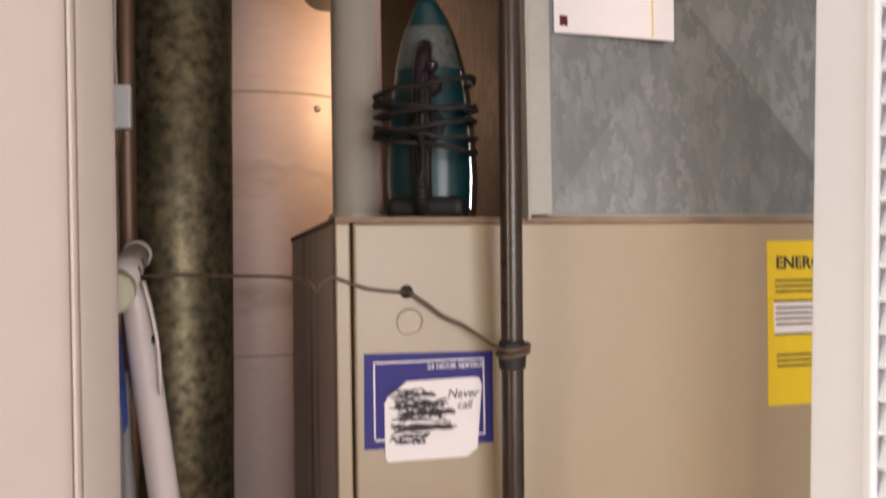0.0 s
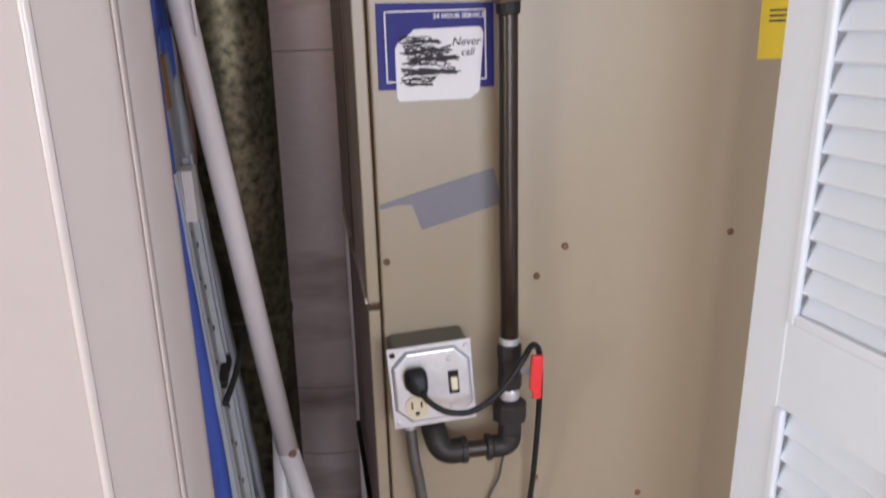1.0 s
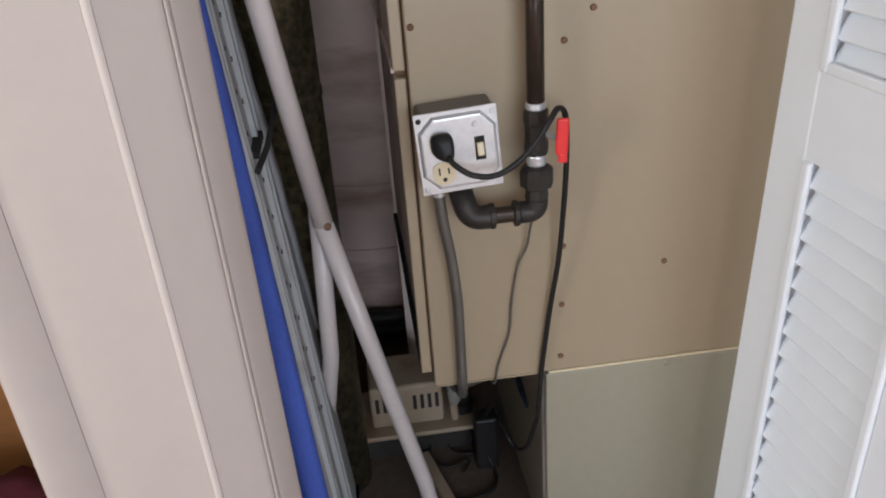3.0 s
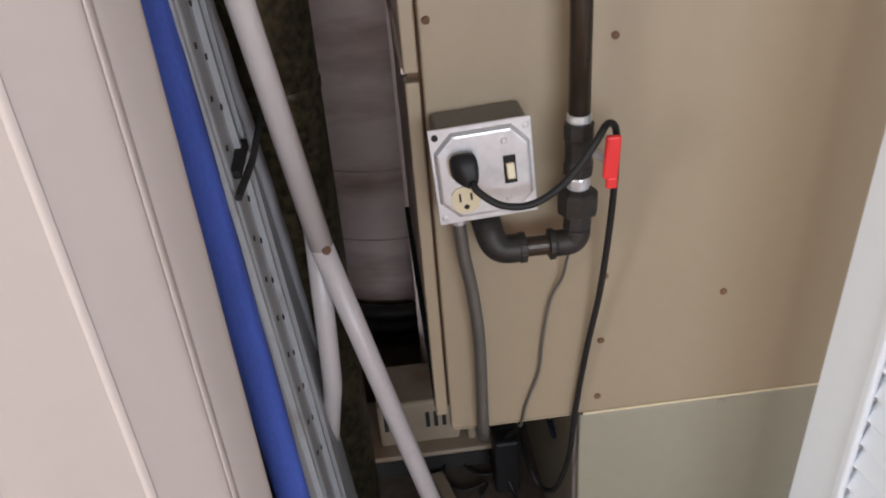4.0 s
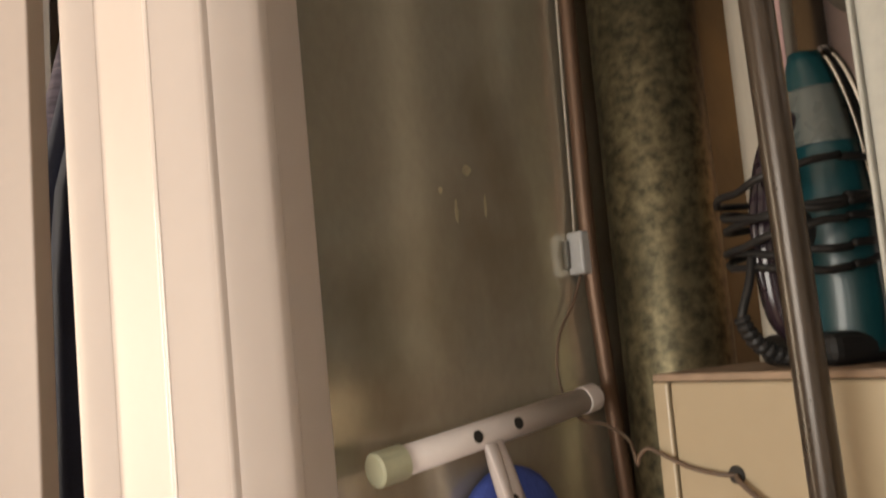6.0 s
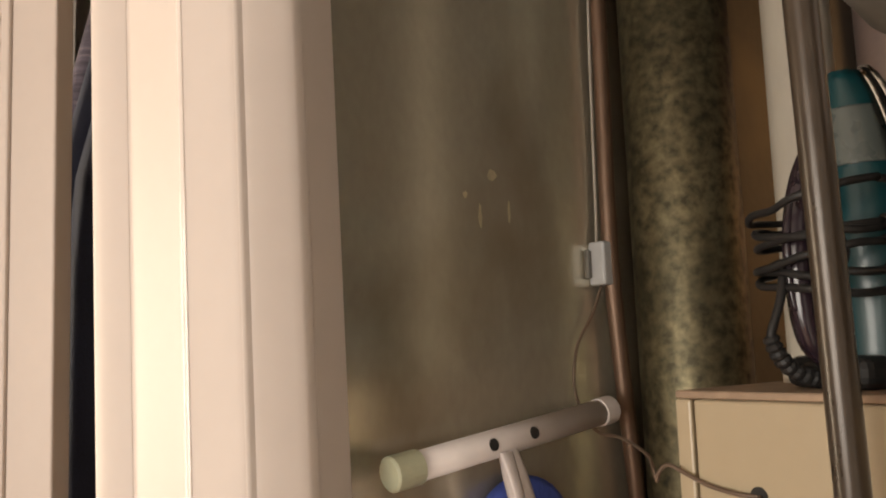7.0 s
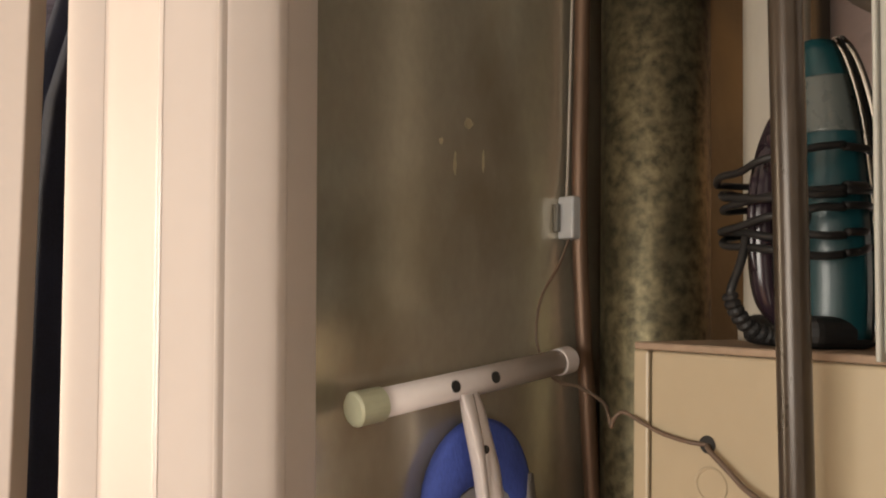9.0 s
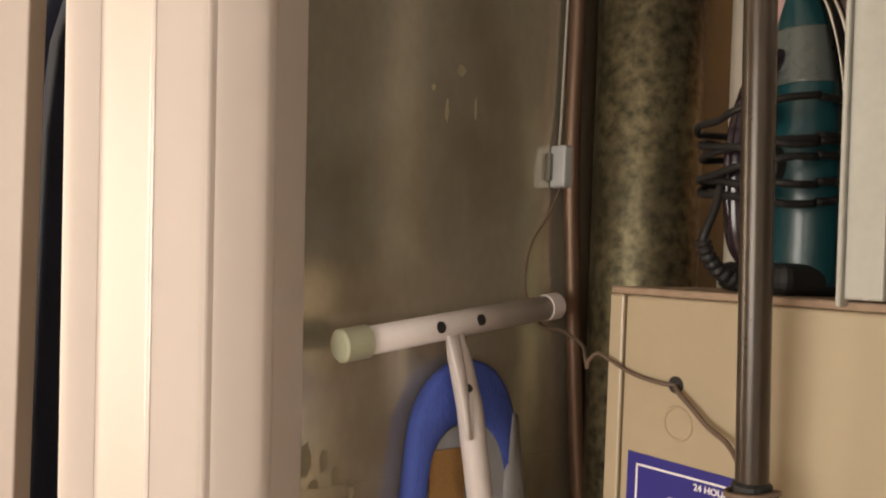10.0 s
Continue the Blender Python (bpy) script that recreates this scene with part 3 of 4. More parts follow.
smooth(part("elbow", tube([(0.101, y_, 0.6515), (0.084, y_, 0.652), (0.074, y_ + 0.003, 0.659), (0.069, y_ + 0.012, 0.674), (0.067, FY - 0.001, 0.690)], 0.0150, 16, 5), M["fitting"], gas))
part("tape_wrap", lathe(gp(1.152), (-0.0022, -0.0328, 1), [(0, 0.0108), (0.001, 0.0128), (0.012, 0.0134), (0.026, 0.0130), (0.028, 0.0108)], 18), M["black"], gas, "black tape wrap")
lever = part("lever", box(-0.0075, 0.0075, -0.003, 0.003, -0.022, 0.022, 0.0028, 3, m=T((0.1835, -0.088, 0.755)) @ pose(0, 0, 0, 0, 3, 0)), M["red"], gas, "red valve lever")
part("lever_tip", box(-0.0055, 0.0055, -0.0028, 0.0028, -0.006, 0.006, 0.002, 2, m=T((0.1838, -0.0885, 0.729))), M["red"], lever)
part("lever_stem", tube([(0.164, -0.050, 0.752), (0.180, -0.086, 0.752)], 0.004, 10), M["steel"], gas)

# ---------------- switch and outlet box ----------------
outlet = thing("outlet_box", (0.066, -0.03, 0.74), "grey metal switch and outlet box on the furnace front", "outlet box")
LEAN = pose(0.0665, -0.0605, 0.741, 0, -3.2, 0)
part("box_body", box(-0.044, 0.046, 0.001, 0.0465, -0.046, 0.050, 0.004, 2, m=LEAN), M["flex"], outlet)
cover = part("cover", box(-0.049, 0.049, -0.0015, 0.0005, -0.050, 0.051, 0.0007, 1, m=LEAN), M["steel"], outlet, "pressed zinc cover plate")
oct_ = [(-0.046, -0.026), (-0.028, -0.044), (0.030, -0.044), (0.046, -0.028), (0.046, 0.028), (0.030, 0.046), (-0.028, 0.046), (-0.046, 0.028)]
bm = bmesh.new()
f0 = [bm.verts.new((x, -0.0016, z)) for x, z in oct_]
f1 = [bm.verts.new((x * 0.94, -0.0058, z * 0.94)) for x, z in oct_]
f2 = [bm.verts.new((x * 0.90, -0.0064, z * 0.90)) for x, z in oct_]
for ra, rb in ((f0, f1), (f1, f2)):
    for i in range(8):
        bm.faces.new((ra[i], ra[(i + 1) % 8], rb[(i + 1) % 8], rb[i]))
bm.faces.new(f2)
bm.faces.new(f0[::-1])
bmesh.ops.transform(bm, matrix=LEAN, verts=bm.verts[:])
part("raised_face", bm, M["steel"], outlet)
for sx, sz in ((-0.043, 0.043), (0.043, 0.043), (-0.043, -0.043), (0.043, -0.043), (0.021, 0.032), (0.021, -0.028)):
    depth = -0.0016 if abs(sx) > 0.04 else -0.0064
    bm = lathe((sx, depth, sz), (0, -1, 0), [(0, 0.0034), (0.0011, 0.0032), (0.0017, 0.002)], 12)
    bmesh.ops.transform(bm, matrix=LEAN, verts=bm.verts[:])
    part("cover_screw", bm, M["dark"] if sx < 0 and sz > 0 else M["steel"], outlet)
# ivory outlet: two faces, the upper one filled by the plug
for zc in (0.013, -0.0225):
    face = sheet(rounded(-0.0345, -0.0075, zc - 0.0140, zc + 0.0140, 0.011), 0.0022, at=-0.0062)
    bmesh.ops.transform(face, matrix=LEAN, verts=face.verts[:])
    fo = part("outlet_face", face, M["ivory"], outlet, "ivory socket face")
    if zc < 0:
        for sx, h in ((-0.0265, 0.0045), (-0.0155, 0.0038)):
            part("slot", box(sx - 0.0010, sx + 0.0010, -0.0088, -0.0080, zc + 0.003 - h, zc + 0.003 + h, m=LEAN), M["dark"], fo)
        g = lathe((-0.021, -0.0082, zc - 0.0075), (0, -1, 0), [(0, 0.0027), (0.0006, 0.0027)], 12)
        bmesh.ops.transform(g, matrix=LEAN, verts=g.verts[:])
        part("slot", g, M["dark"], fo)
part("switch_collar", box(0.0185, 0.0305, -0.0072, -0.0063, -0.0125, 0.0165, m=LEAN), M["dark"], outlet)
part("switch_toggle", box(0.0205, 0.0285, -0.0135, -0.0070, -0.0085, 0.0075, 0.0015, 2, m=LEAN @ pose(0, 0, 0, -14, 0, 0)), M["ivory"], outlet, "ivory switch toggle")
part("conduit_nut", lathe((0.040, -0.045, 0.692), (0.02, 0, -1), [(0, 0.0095), (0.004, 0.0095), (0.005, 0.0078), (0.012, 0.0078)], 10), M["steel"], outlet)
part("knockout_nut", lathe((0.055, -0.045, 0.692), (0.02, 0, -1), [(0, 0.0062), (0.006, 0.0062)], 10), M["steel"], outlet)

plug_cord = thing("power_cable", (0.045, -0.075, 0.72), "black power cord plugged in and looped over the gas valve", "cord")
plug_bm = bmesh.new()
prev = None
for (px, pz, w, h), dep in (((-0.0200, 0.0150, 0.0125, 0.0120), -0.0075), ((-0.0200, 0.0150, 0.0132, 0.0140), -0.0125), ((-0.0185, 0.0135, 0.0120, 0.0145), -0.018), ((-0.0165, 0.0085, 0.0085, 0.0110), -0.0225), ((-0.0150, 0.0020, 0.0042, 0.0050), -0.0255)):
    ring_ = [plug_bm.verts.new(LEAN @ Vector((px + w * math.copysign(abs(math.cos(a)) ** 0.6, math.cos(a)), dep, pz + h * math.copysign(abs(math.sin(a)) ** 0.6, math.sin(a))))) for a in [math.tau * i / 20 for i in range(20)]]
    if prev:
        for j in range(20):
            plug_bm.faces.new((prev[j], prev[(j + 1) % 20], ring_[(j + 1) % 20], ring_[j]))
    else:
        plug_bm.faces.new(ring_)
    prev = ring_
plug_bm.faces.new(prev[::-1])
plug = smooth(part("plug", plug_bm, M["black"], plug_cord, "black moulded plug"))
smooth(part("cable", tube([(0.0515, -0.0855, 0.7435), (0.057, -0.093, 0.736), (0.076, -0.101, 0.7245), (0.103, -0.102, 0.722), (0.130, -0.102, 0.736), (0.151, -0.101, 0.758), (0.168, -0.096, 0.780),
                            (0.180, -0.084, 0.7875), (0.191, -0.074, 0.775), (0.1955, -0.062, 0.730), (0.196, -0.050, 0.664), (0.192, -0.035, 0.570), (0.181, -0.026, 0.483),
                            (0.170, -0.022, 0.389), (0.164, -0.014, 0.300), (0.152, 0.010, 0.222), (0.138, 0.035, 0.200), (0.127, 0.055, 0.215), (0.124, 0.09, 0.222)], 0.0036, 10, 6), M["black"], plug_cord))

conduit = thing("flexible_conduit", (0.055, -0.03, 0.37), "grey ribbed flexible metal conduit below the outlet box", "conduit")
cp = curve_points([(0.0403, -0.045, 0.686), (0.0435, -0.043, 0.640), (0.0505, -0.038, 0.590), (0.0555, -0.034, 0.520), (0.0555, -0.030, 0.445), (0.055, -0.026, 0.376), (0.058, 0.02, 0.33), (0.06, 0.10, 0.29)], 24)
smooth(part("conduit_hose", tube(cp, 1, 12, 0, None, [0.0066 + 0.0006 * (i % 2) for i in range(len(cp))]), M["flex"], conduit))
thin = thing("thin_cable", (0.12, -0.02, 0.4), "thin grey cable hanging below the gas elbow", "cable")
smooth(part("cable", tube([(0.157, -0.045, 0.640), (0.155, -0.032, 0.612), (0.152, -0.024, 0.585), (0.140, -0.020, 0.555), (0.130, -0.020, 0.498), (0.126, -0.019, 0.454), (0.110, -0.018, 0.405), (0.102, -0.014, 0.366), (0.10, 0.04, 0.35)], 0.0018, 8, 6), M["flex"], thin))

# ---------------- pipes and ducts behind the board ----------------
duct = thing("vent_duct", (-0.159, 0.237, 0), "mottled galvanised round vent duct standing in the closet corner", "duct")
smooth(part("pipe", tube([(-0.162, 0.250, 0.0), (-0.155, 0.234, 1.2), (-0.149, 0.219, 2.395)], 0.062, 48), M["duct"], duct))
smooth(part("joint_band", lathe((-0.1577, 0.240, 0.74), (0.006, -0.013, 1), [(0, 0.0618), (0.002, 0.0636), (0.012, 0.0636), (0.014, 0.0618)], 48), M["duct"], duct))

copper = thing("copper_pipe", (-0.205, 0.172, 0), "dull brown copper pipe running up the metal wall", "pipe")
smooth(part("pipe", tube([(-0.2035, 0.236, 0.0), (-0.204, 0.224, 0.62), (-0.2045, 0.207, 0.93), (-0.205, 0.185, 1.12), (-0.205, 0.165, 1.33), (-0.205, 0.158, 1.46), (-0.2055, 0.161, 1.72), (-0.2065, 0.166, 2.395)], 0.0095, 16, 4), M["copper"], copper))

wall_box = thing("junction_box", (-0.207, 0.15, 1.40), "small white plastic junction box on the metal wall", "junction box")
part("cover", box(-0.2220, -0.1985, 0.139, 0.162, 1.404, 1.453, 0.003, 3), M["deck"], wall_box)
part("side_clip", box(-0.2220, -0.2160, 0.132, 0.139, 1.412, 1.444, 0.001, 1), M["flex"], wall_box)

wires = thing("thermostat_wire", (0.07, -0.02, 1.2), "thin brown thermostat wire from the wall box to the furnace", "wire")
smooth(part("wire", tube([(-0.210, 0.146, 1.404), (-0.213, 0.132, 1.372), (-0.216, 0.108, 1.336), (-0.215, 0.100, 1.290), (-0.205, 0.110, 1.256), (-0.186, 0.105, 1.246), (-0.150, 0.090, 1.246),
                           (-0.100, 0.055, 1.2445), (-0.050, 0.012, 1.243), (-0.026, -0.012, 1.238), (-0.019, -0.017, 1.229), (-0.015, -0.019, 1.236), (-0.006, -0.0185, 1.2425),
                           (0.008, -0.018, 1.238), (0.029, -0.0175, 1.2305), (0.055, -0.018, 1.2268), (0.069, -0.0125, 1.2262)], 0.0017, 8, 8), M["wire"], wires))
smooth(part("wire", tube([(0.069, -0.0125, 1.2262), (0.074, -0.020, 1.2235), (0.090, -0.022, 1.212), (0.104, -0.023, 1.2015), (0.122, -0.026, 1.193), (0.136, -0.034, 1.183), (0.147, -0.046, 1.174),
                           (0.150, -0.071, 1.1715), (0.162, -0.075, 1.172), (0.174, -0.069, 1.1735), (0.178, -0.056, 1.175), (0.170, -0.045, 1.172), (0.154, -0.046, 1.169), (0.147, -0.058, 1.166),
                           (0.152, -0.072, 1.165), (0.170, -0.073, 1.168), (0.1775, -0.061, 1.170)], 0.0021, 8, 8), M["wire"], wires))
smooth(part("riser_wire", tube([(-0.214, 0.146, 1.452), (-0.216, 0.150, 1.50), (-0.2155, 0.152, 1.62), (-0.214, 0.153, 1.72), (-0.216, 0.160, 1.85), (-0.215, 0.165, 2.39)], 0.0017, 8, 6), M["white_wire"], wires))

flue = thing("flue_pipe", (0.046, 0.13, 1.3), "shiny metal flue pipe standing on the furnace top", "pipe")
smooth(part("pipe", lathe((0.046, 0.135, 1.3005), (0, 0, 1), [(0, 0.034), (0.010, 0.034), (0.012, 0.029), (1.098, 0.029)], 32), M["flue"], flue))
flue2 = thing("vent_pipe", (0.03, 0.30, 1.3), "grey galvanised vent pipe hanging from the ceiling", "pipe")
smooth(part("pipe", tube([(0.028, 0.305, 2.398), (0.028, 0.305, 1.80), (0.030, 0.318, 1.735), (0.040, 0.37, 1.705), (0.055, 0.50, 1.695)], 0.040, 28), M["flange"], flue2))
# narrow pink strip following the flue's curve
strip_bm = bmesh.new()
arc = [(0.046 + r_ * math.cos(radians(a)), 0.135 + r_ * math.sin(radians(a))) for r_, seq in ((0.0298, range(-44, -22, 4)), (0.0292, range(-24, -46, -4))) for a in seq]
part("pink_strip", prism(arc, 1.314, 2.36, strip_bm), surface("flat_pink", (0.62, 0.40, 0.38), 0.5, 0, 0.1, 20, 200, 0.1), flue, "narrow pink strip down the flue")

heater = thing("water_heater", (-0.02, 0.97, 0), "tall pinkish cream water heater tank with rust stains", "water heater")
smooth(part("jacket", lathe((-0.02, 0.965, 0.03), (0, 0, 1), [(0, 0.236), (0.01, 0.245), (1.88, 0.245), (1.90, 0.236)], 64), M["tank"], heater))
for z in (0.232, 0.389, 1.095, 1.572):
    smooth(part("jacket_seam", lathe((-0.02, 0.965, z), (0, 0, 1), [(-0.002, 0.2452), (0, 0.2466), (0.002, 0.2452)], 64), M["tank_seam"], heater))
part("foot_ring", lathe((-0.02, 0.965, 0.0), (0, 0, 1), [(0, 0.225), (0.03, 0.225)], 48), M["dark"], heater)
part("jacket_screw", lathe((0.066, 0.7365, 1.546), (0.33, -0.94, 0), [(0, 0.006), (0.003, 0.006), (0.005, 0.003)], 12), M["tank_seam"], heater)
hose = thing("drain_hose", (0, 0.7, 0.05), "black rubber hose coiled round the foot of the tank", "hose")
for k, (rr, zz) in enumerate(((0.292, 0.045), (0.285, 0.078))):
    smooth(part("coil", tube([(-0.02 + rr * math.cos(a), 0.965 + rr * math.sin(a), zz + 0.004 * math.sin(5 * a)) for a in [radians(172 + i * 8) for i in range(26)]], 0.018, 12), M["black"], hose))

# ---------------- condensate pump and floor clutter ----------------
pump = thing("condensate_pump", (-0.02, 0.36, 0), "dusty beige condensate pump with slotted housing on the floor", "pump")
PM = T((-0.018, -0.03, 0.0))
# the tank's near-black colour carries the shade cast by the tray
part("tank", box(-0.115, 0.115, 0.315, 0.44, 0.0, 0.052, 0.008, 2, m=PM), M["dark"], pump, "plastic tank, coloured near black for the shade below the tray")
part("tray", box(-0.124, 0.124, 0.300, 0.45, 0.0525, 0.0625, 0.003, 2, m=PM), M["pump"], pump)
housing = bmesh.new()
box(-0.070, 0.068, 0.325, 0.435, 0.063, 0.155, 0.007, 3, bm=housing, m=PM)
hs = part("housing", housing, M["pump"], pump)
for sx in (-0.057, -0.043, -0.029, 0.014, 0.028, 0.042, 0.056):
    part("vent_slot", box(sx - 0.0035, sx + 0.0035, 0.3235, 0.327, 0.100, 0.132, m=PM), M["dark"], hs)
part("float_switch", lathe((0.088, 0.325, 0.0627), (0, 0, 1), [(0, 0.022), (0.02, 0.022), (0.024, 0.014), (0.04, 0.013)], 16), M["black"], pump)
part("hose_barb", tube([(0.07, 0.30, 0.0627), (0.068, 0.295, 0.11), (0.066, 0.25, 0.16)], 0.008, 10, 4), M["pump"], pump)
elbow = thing("drain_elbow", (0.09, 0.12, 0.27), "pale grey plastic drain elbow under the furnace cabinet", "pipe fitting")
smooth(part("run", tube([(0.052, 0.105, 0.288), (0.115, 0.130, 0.288)], 0.016, 16), M["flex"], elbow))
smooth(part("drop", tube([(0.060, 0.108, 0.288), (0.058, 0.16, 0.25), (0.064, 0.22, 0.17), (0.066, 0.25, 0.155)], 0.011, 14, 5), M["flange"], elbow))
slat_strip = thing("wood_strip", (0.035, 0.16, 0), "dusty pale wooden strip lying on the closet floor", "wood strip")
part("strip", box(-0.011, 0.011, -0.11, 0.11, 0.0005, 0.014, 0.002, 2, m=pose(0.028, 0.165, 0, 0, 0, 14)), M["pump"], slat_strip)
adapter = thing("power_adapter", (0.115, 0.25, 0), "black power adapter block and its lead", "adapter")
part("block", box(0.098, 0.140, 0.215, 0.255, 0.0, 0.115, 0.005, 2), M["black"], adapter)
smooth(part("lead", tube([(0.124, 0.09, 0.222), (0.126, 0.15, 0.20), (0.122, 0.20, 0.15), (0.120, 0.232, 0.114)], 0.0036, 8, 6), M["black"], adapter))
loose = thing("floor_cable", (0.08, 0.25, 0), "tangle of thin black cables lying on the closet floor", "cable")
smooth(part("cable", tube([(0.118, 0.22, 0.03), (0.128, 0.20, 0.006), (0.120, 0.16, 0.005), (0.080, 0.140, 0.005), (0.040, 0.150, 0.005), (0.012, 0.178, 0.005), (0.0, 0.22, 0.006)], 0.0036, 8, 6), M["black"], loose))
smooth(part("cable", tube([(0.05, 0.298, 0.02), (0.055, 0.28, 0.006), (0.075, 0.262, 0.005), (0.10, 0.262, 0.005), (0.112, 0.282, 0.008), (0.09, 0.296, 0.02)], 0.0025, 8, 6), M["black"], loose))
smooth(part("cable", tube([(0.02, 0.295, 0.02), (0.015, 0.26, 0.006), (0.045, 0.23, 0.005), (0.085, 0.24, 0.006), (0.07, 0.21, 0.005)], 0.0022, 8, 6), M["black"], loose))
tool = thing("blue_tool", (0.172, 0.15, 0.21), "blue-black tool handle hung on the bay wall", "tool")
smooth(part("handle", tube([(0.1745, 0.205, 0.224), (0.1735, 0.18, 0.222), (0.1735, 0.15, 0.217), (0.1745, 0.115, 0.212)], 1, 12, 0, None, [0.003, 0.0042, 0.0042, 0.003]), M["navy"], tool))

# ---------------- ironing board ----------------
board = thing("ironing_board", (-0.16, 0.03, 0), "folded ironing board with a blue cover leaning on the metal wall", "ironing board")


def bx(z):
    """Underside of the leaning board at height z."""
    u = 1.20 - z
    return -0.2005 + 0.02 * u + 0.075 * u * u if u < 0.45 else -0.1763 + 0.068 * (u - 0.45)


def outline_loop(inset, top, k=36, low=0.02, shift=0.001):
    right = []
    for i in range(k + 1):
        s = (1.0 - low + 0.212) * (i / k) ** 1.8
        h = 0.071 * math.sqrt(max(0.0, 1 - (1 - min(s / 0.085, 1)) ** 2)) + 0.092 * max(0.0, s - 0.085)
        h = min(h, 0.165)
        f = min(1.0, s / 0.12)
        right.append((max(h - inset, 0.0005 + 0.0005 * i), 1.212 - s - (top if i == 0 else top * (1 - (i / k) ** 0.35 * 0.999))))
    right = [(h, max(z, low)) for h, z in right]
    return [(shift + h + 0.098 * max(0.0, 1.127 - z), z) for h, z in right] + [(shift - h, z) for h, z in reversed(right)]


loops = [(0.004, 0.004, -0.020), (0.0, 0.0, -0.013), (0.0, 0.0, -0.004), (0.006, 0.006, 0.0), (0.011, 0.05, 0.0015), (0.017, 0.088, 0.001), (0.020, 0.093, -0.004)]
bm = bmesh.new()
rows_ = []
wr = random.Random(7)
for ins, tp, dx in loops:
    rows_.append([bm.verts.new((bx(z) + dx * (1 + (0.6 * min(1, max(0, 1.2 - z) / 0.35) if dx < -0.01 else 0)) + (wr.uniform(-0.0008, 0.0008) if dx >= 0 else 0), y, z)) for y, z in outline_loop(ins, tp)])
kk = len(rows_[0])
for ra, rb in zip(rows_, rows_[1:]):
    for i in range(kk):
        bm.faces.new((ra[i], ra[(i + 1) % kk], rb[(i + 1) % kk], rb[i]))
for i in range(kk // 2 - 1):
    bm.faces.new((rows_[0][i], rows_[0][i + 1], rows_[0][kk - 2 - i], rows_[0][kk - 1 - i]))
smooth(part("cover", bm, M["cloth"], board, "blue fabric cover"))
inner = outline_loop(0.0205, 0.094)
bm = bmesh.new()
f = [bm.verts.new((bx(z) - 0.0035, y, z)) for y, z in inner]
g = [bm.verts.new((bx(z) - 0.010, y, z)) for y, z in inner]
for i in range(len(f) // 2 - 1):
    for side in (f, g):
        bm.faces.new((side[i], side[i + 1], side[-2 - i], side[-1 - i]))
for i in range(len(f)):
    bm.faces.new((f[i], f[(i + 1) % len(f)], g[(i + 1) % len(g)], g[i]))
deck = part("deck", bm, M["deck"], board, "grey perforated steel deck")


def deck_strip(name, y0, y1, z0, z1, d0, d1, mat, label="", parent=board, slant=0.0):
    bm, prev = bmesh.new(), None
    n = max(1, round((z1 - z0) / 0.04))
    for i in range(n + 1):
        z, dy = z0 + (z1 - z0) * i / n, slant * i / n
        ring_ = [bm.verts.new((bx(z) + d, y + dy, z)) for d, y in ((d0, y0), (d0, y1), (d1, y1), (d1, y0))]
        if prev:
            for j in range(4):
                bm.faces.new((prev[j], prev[(j + 1) % 4], ring_[(j + 1) % 4], ring_[j]))
        else:
            bm.faces.new(ring_)
        prev = ring_
    bm.faces.new(prev[::-1])
    return part(name, bm, M[mat], parent, label)


deck_strip("pad", -0.050, -0.004, 1.066, 1.122, -0.003, -0.0010, "pad", "brown felt pad showing above the deck")
for yc in (-0.070, -0.052, 0.030, 0.062):
    deck_strip("deck_rib", yc - 0.004, yc + 0.004, 0.08, 1.005, -0.0035, 0.0035, "deck")
deck_strip("channel", -0.030, 0.008, 0.08, 0.99, -0.0035, -0.0022, "lining", "darker channel down the deck")
br = deck_strip("bracket", -0.058, -0.020, 0.950, 1.002, -0.003, 0.014, "tube", "white enamelled pivot bracket", slant=0.016)
deck_strip("hinge_bracket", -0.03, 0.05, 0.743, 0.752, -0.003, 0.007, "dark", "dark folding latch", slant=0.0)
hole_mesh = None
for i in range(12):
    for yc in (-0.012, 0.018):
        z = 0.925 - i * 0.052 - (0.02 if yc > 0 else 0)
        if hole_mesh is None:
            vh = part("vent_hole", lathe((0, 0, 0), (1, 0, 0.06), [(0, 0.0034), (0.0012, 0.0034)], 10), M["dark"], board)
            hole_mesh = vh.data
        else:
            vh = new("vent_hole", hole_mesh)
            vh.parent = board
            vh.matrix_parent_inverse = Matrix.Translation(-board.location)
        vh.location = (bx(z) - 0.0024, yc, z)
# the cover's grey lining, folded over the far edge of the deck
bm, prev = bmesh.new(), None
for i in range(41):
    z = 1.150 - i * 0.026
    s = 1.212 - z
    half = 0.071 * math.sqrt(max(0.0, 1 - (1 - min(s / 0.085, 1)) ** 2)) + 0.19 * max(0.0, s - 0.085)
    wide = 0.006 + 0.036 * min(1.0, i / 5)
    ring_ = [bm.verts.new((bx(z) + d + 0.0007 * math.sin(i * 1.7), 0.001 + y, z)) for d, y in ((-0.012, half + 0.0012), (0.0006, half + 0.0012), (0.0024, half - 0.006), (0.0028, half - wide * 0.6), (0.001, half - wide), (-0.004, half - wide))]
    if prev:
        for j in range(6):
            bm.faces.new((prev[j], prev[(j + 1) % 6], ring_[(j + 1) % 6], ring_[j]))
    else:
        bm.faces.new(ring_)
    prev = ring_
bm.faces.new(prev[::-1])
smooth(part("lining", bm, M["lining"], board, "grey cover lining folded over the edge"))
# folding legs with the T-shaped foot
foot_a, foot_b = Vector((-0.1825, -0.164, 1.2355)), Vector((-0.1920, 0.1135, 1.2685))
ax = (foot_b - foot_a).normalized()
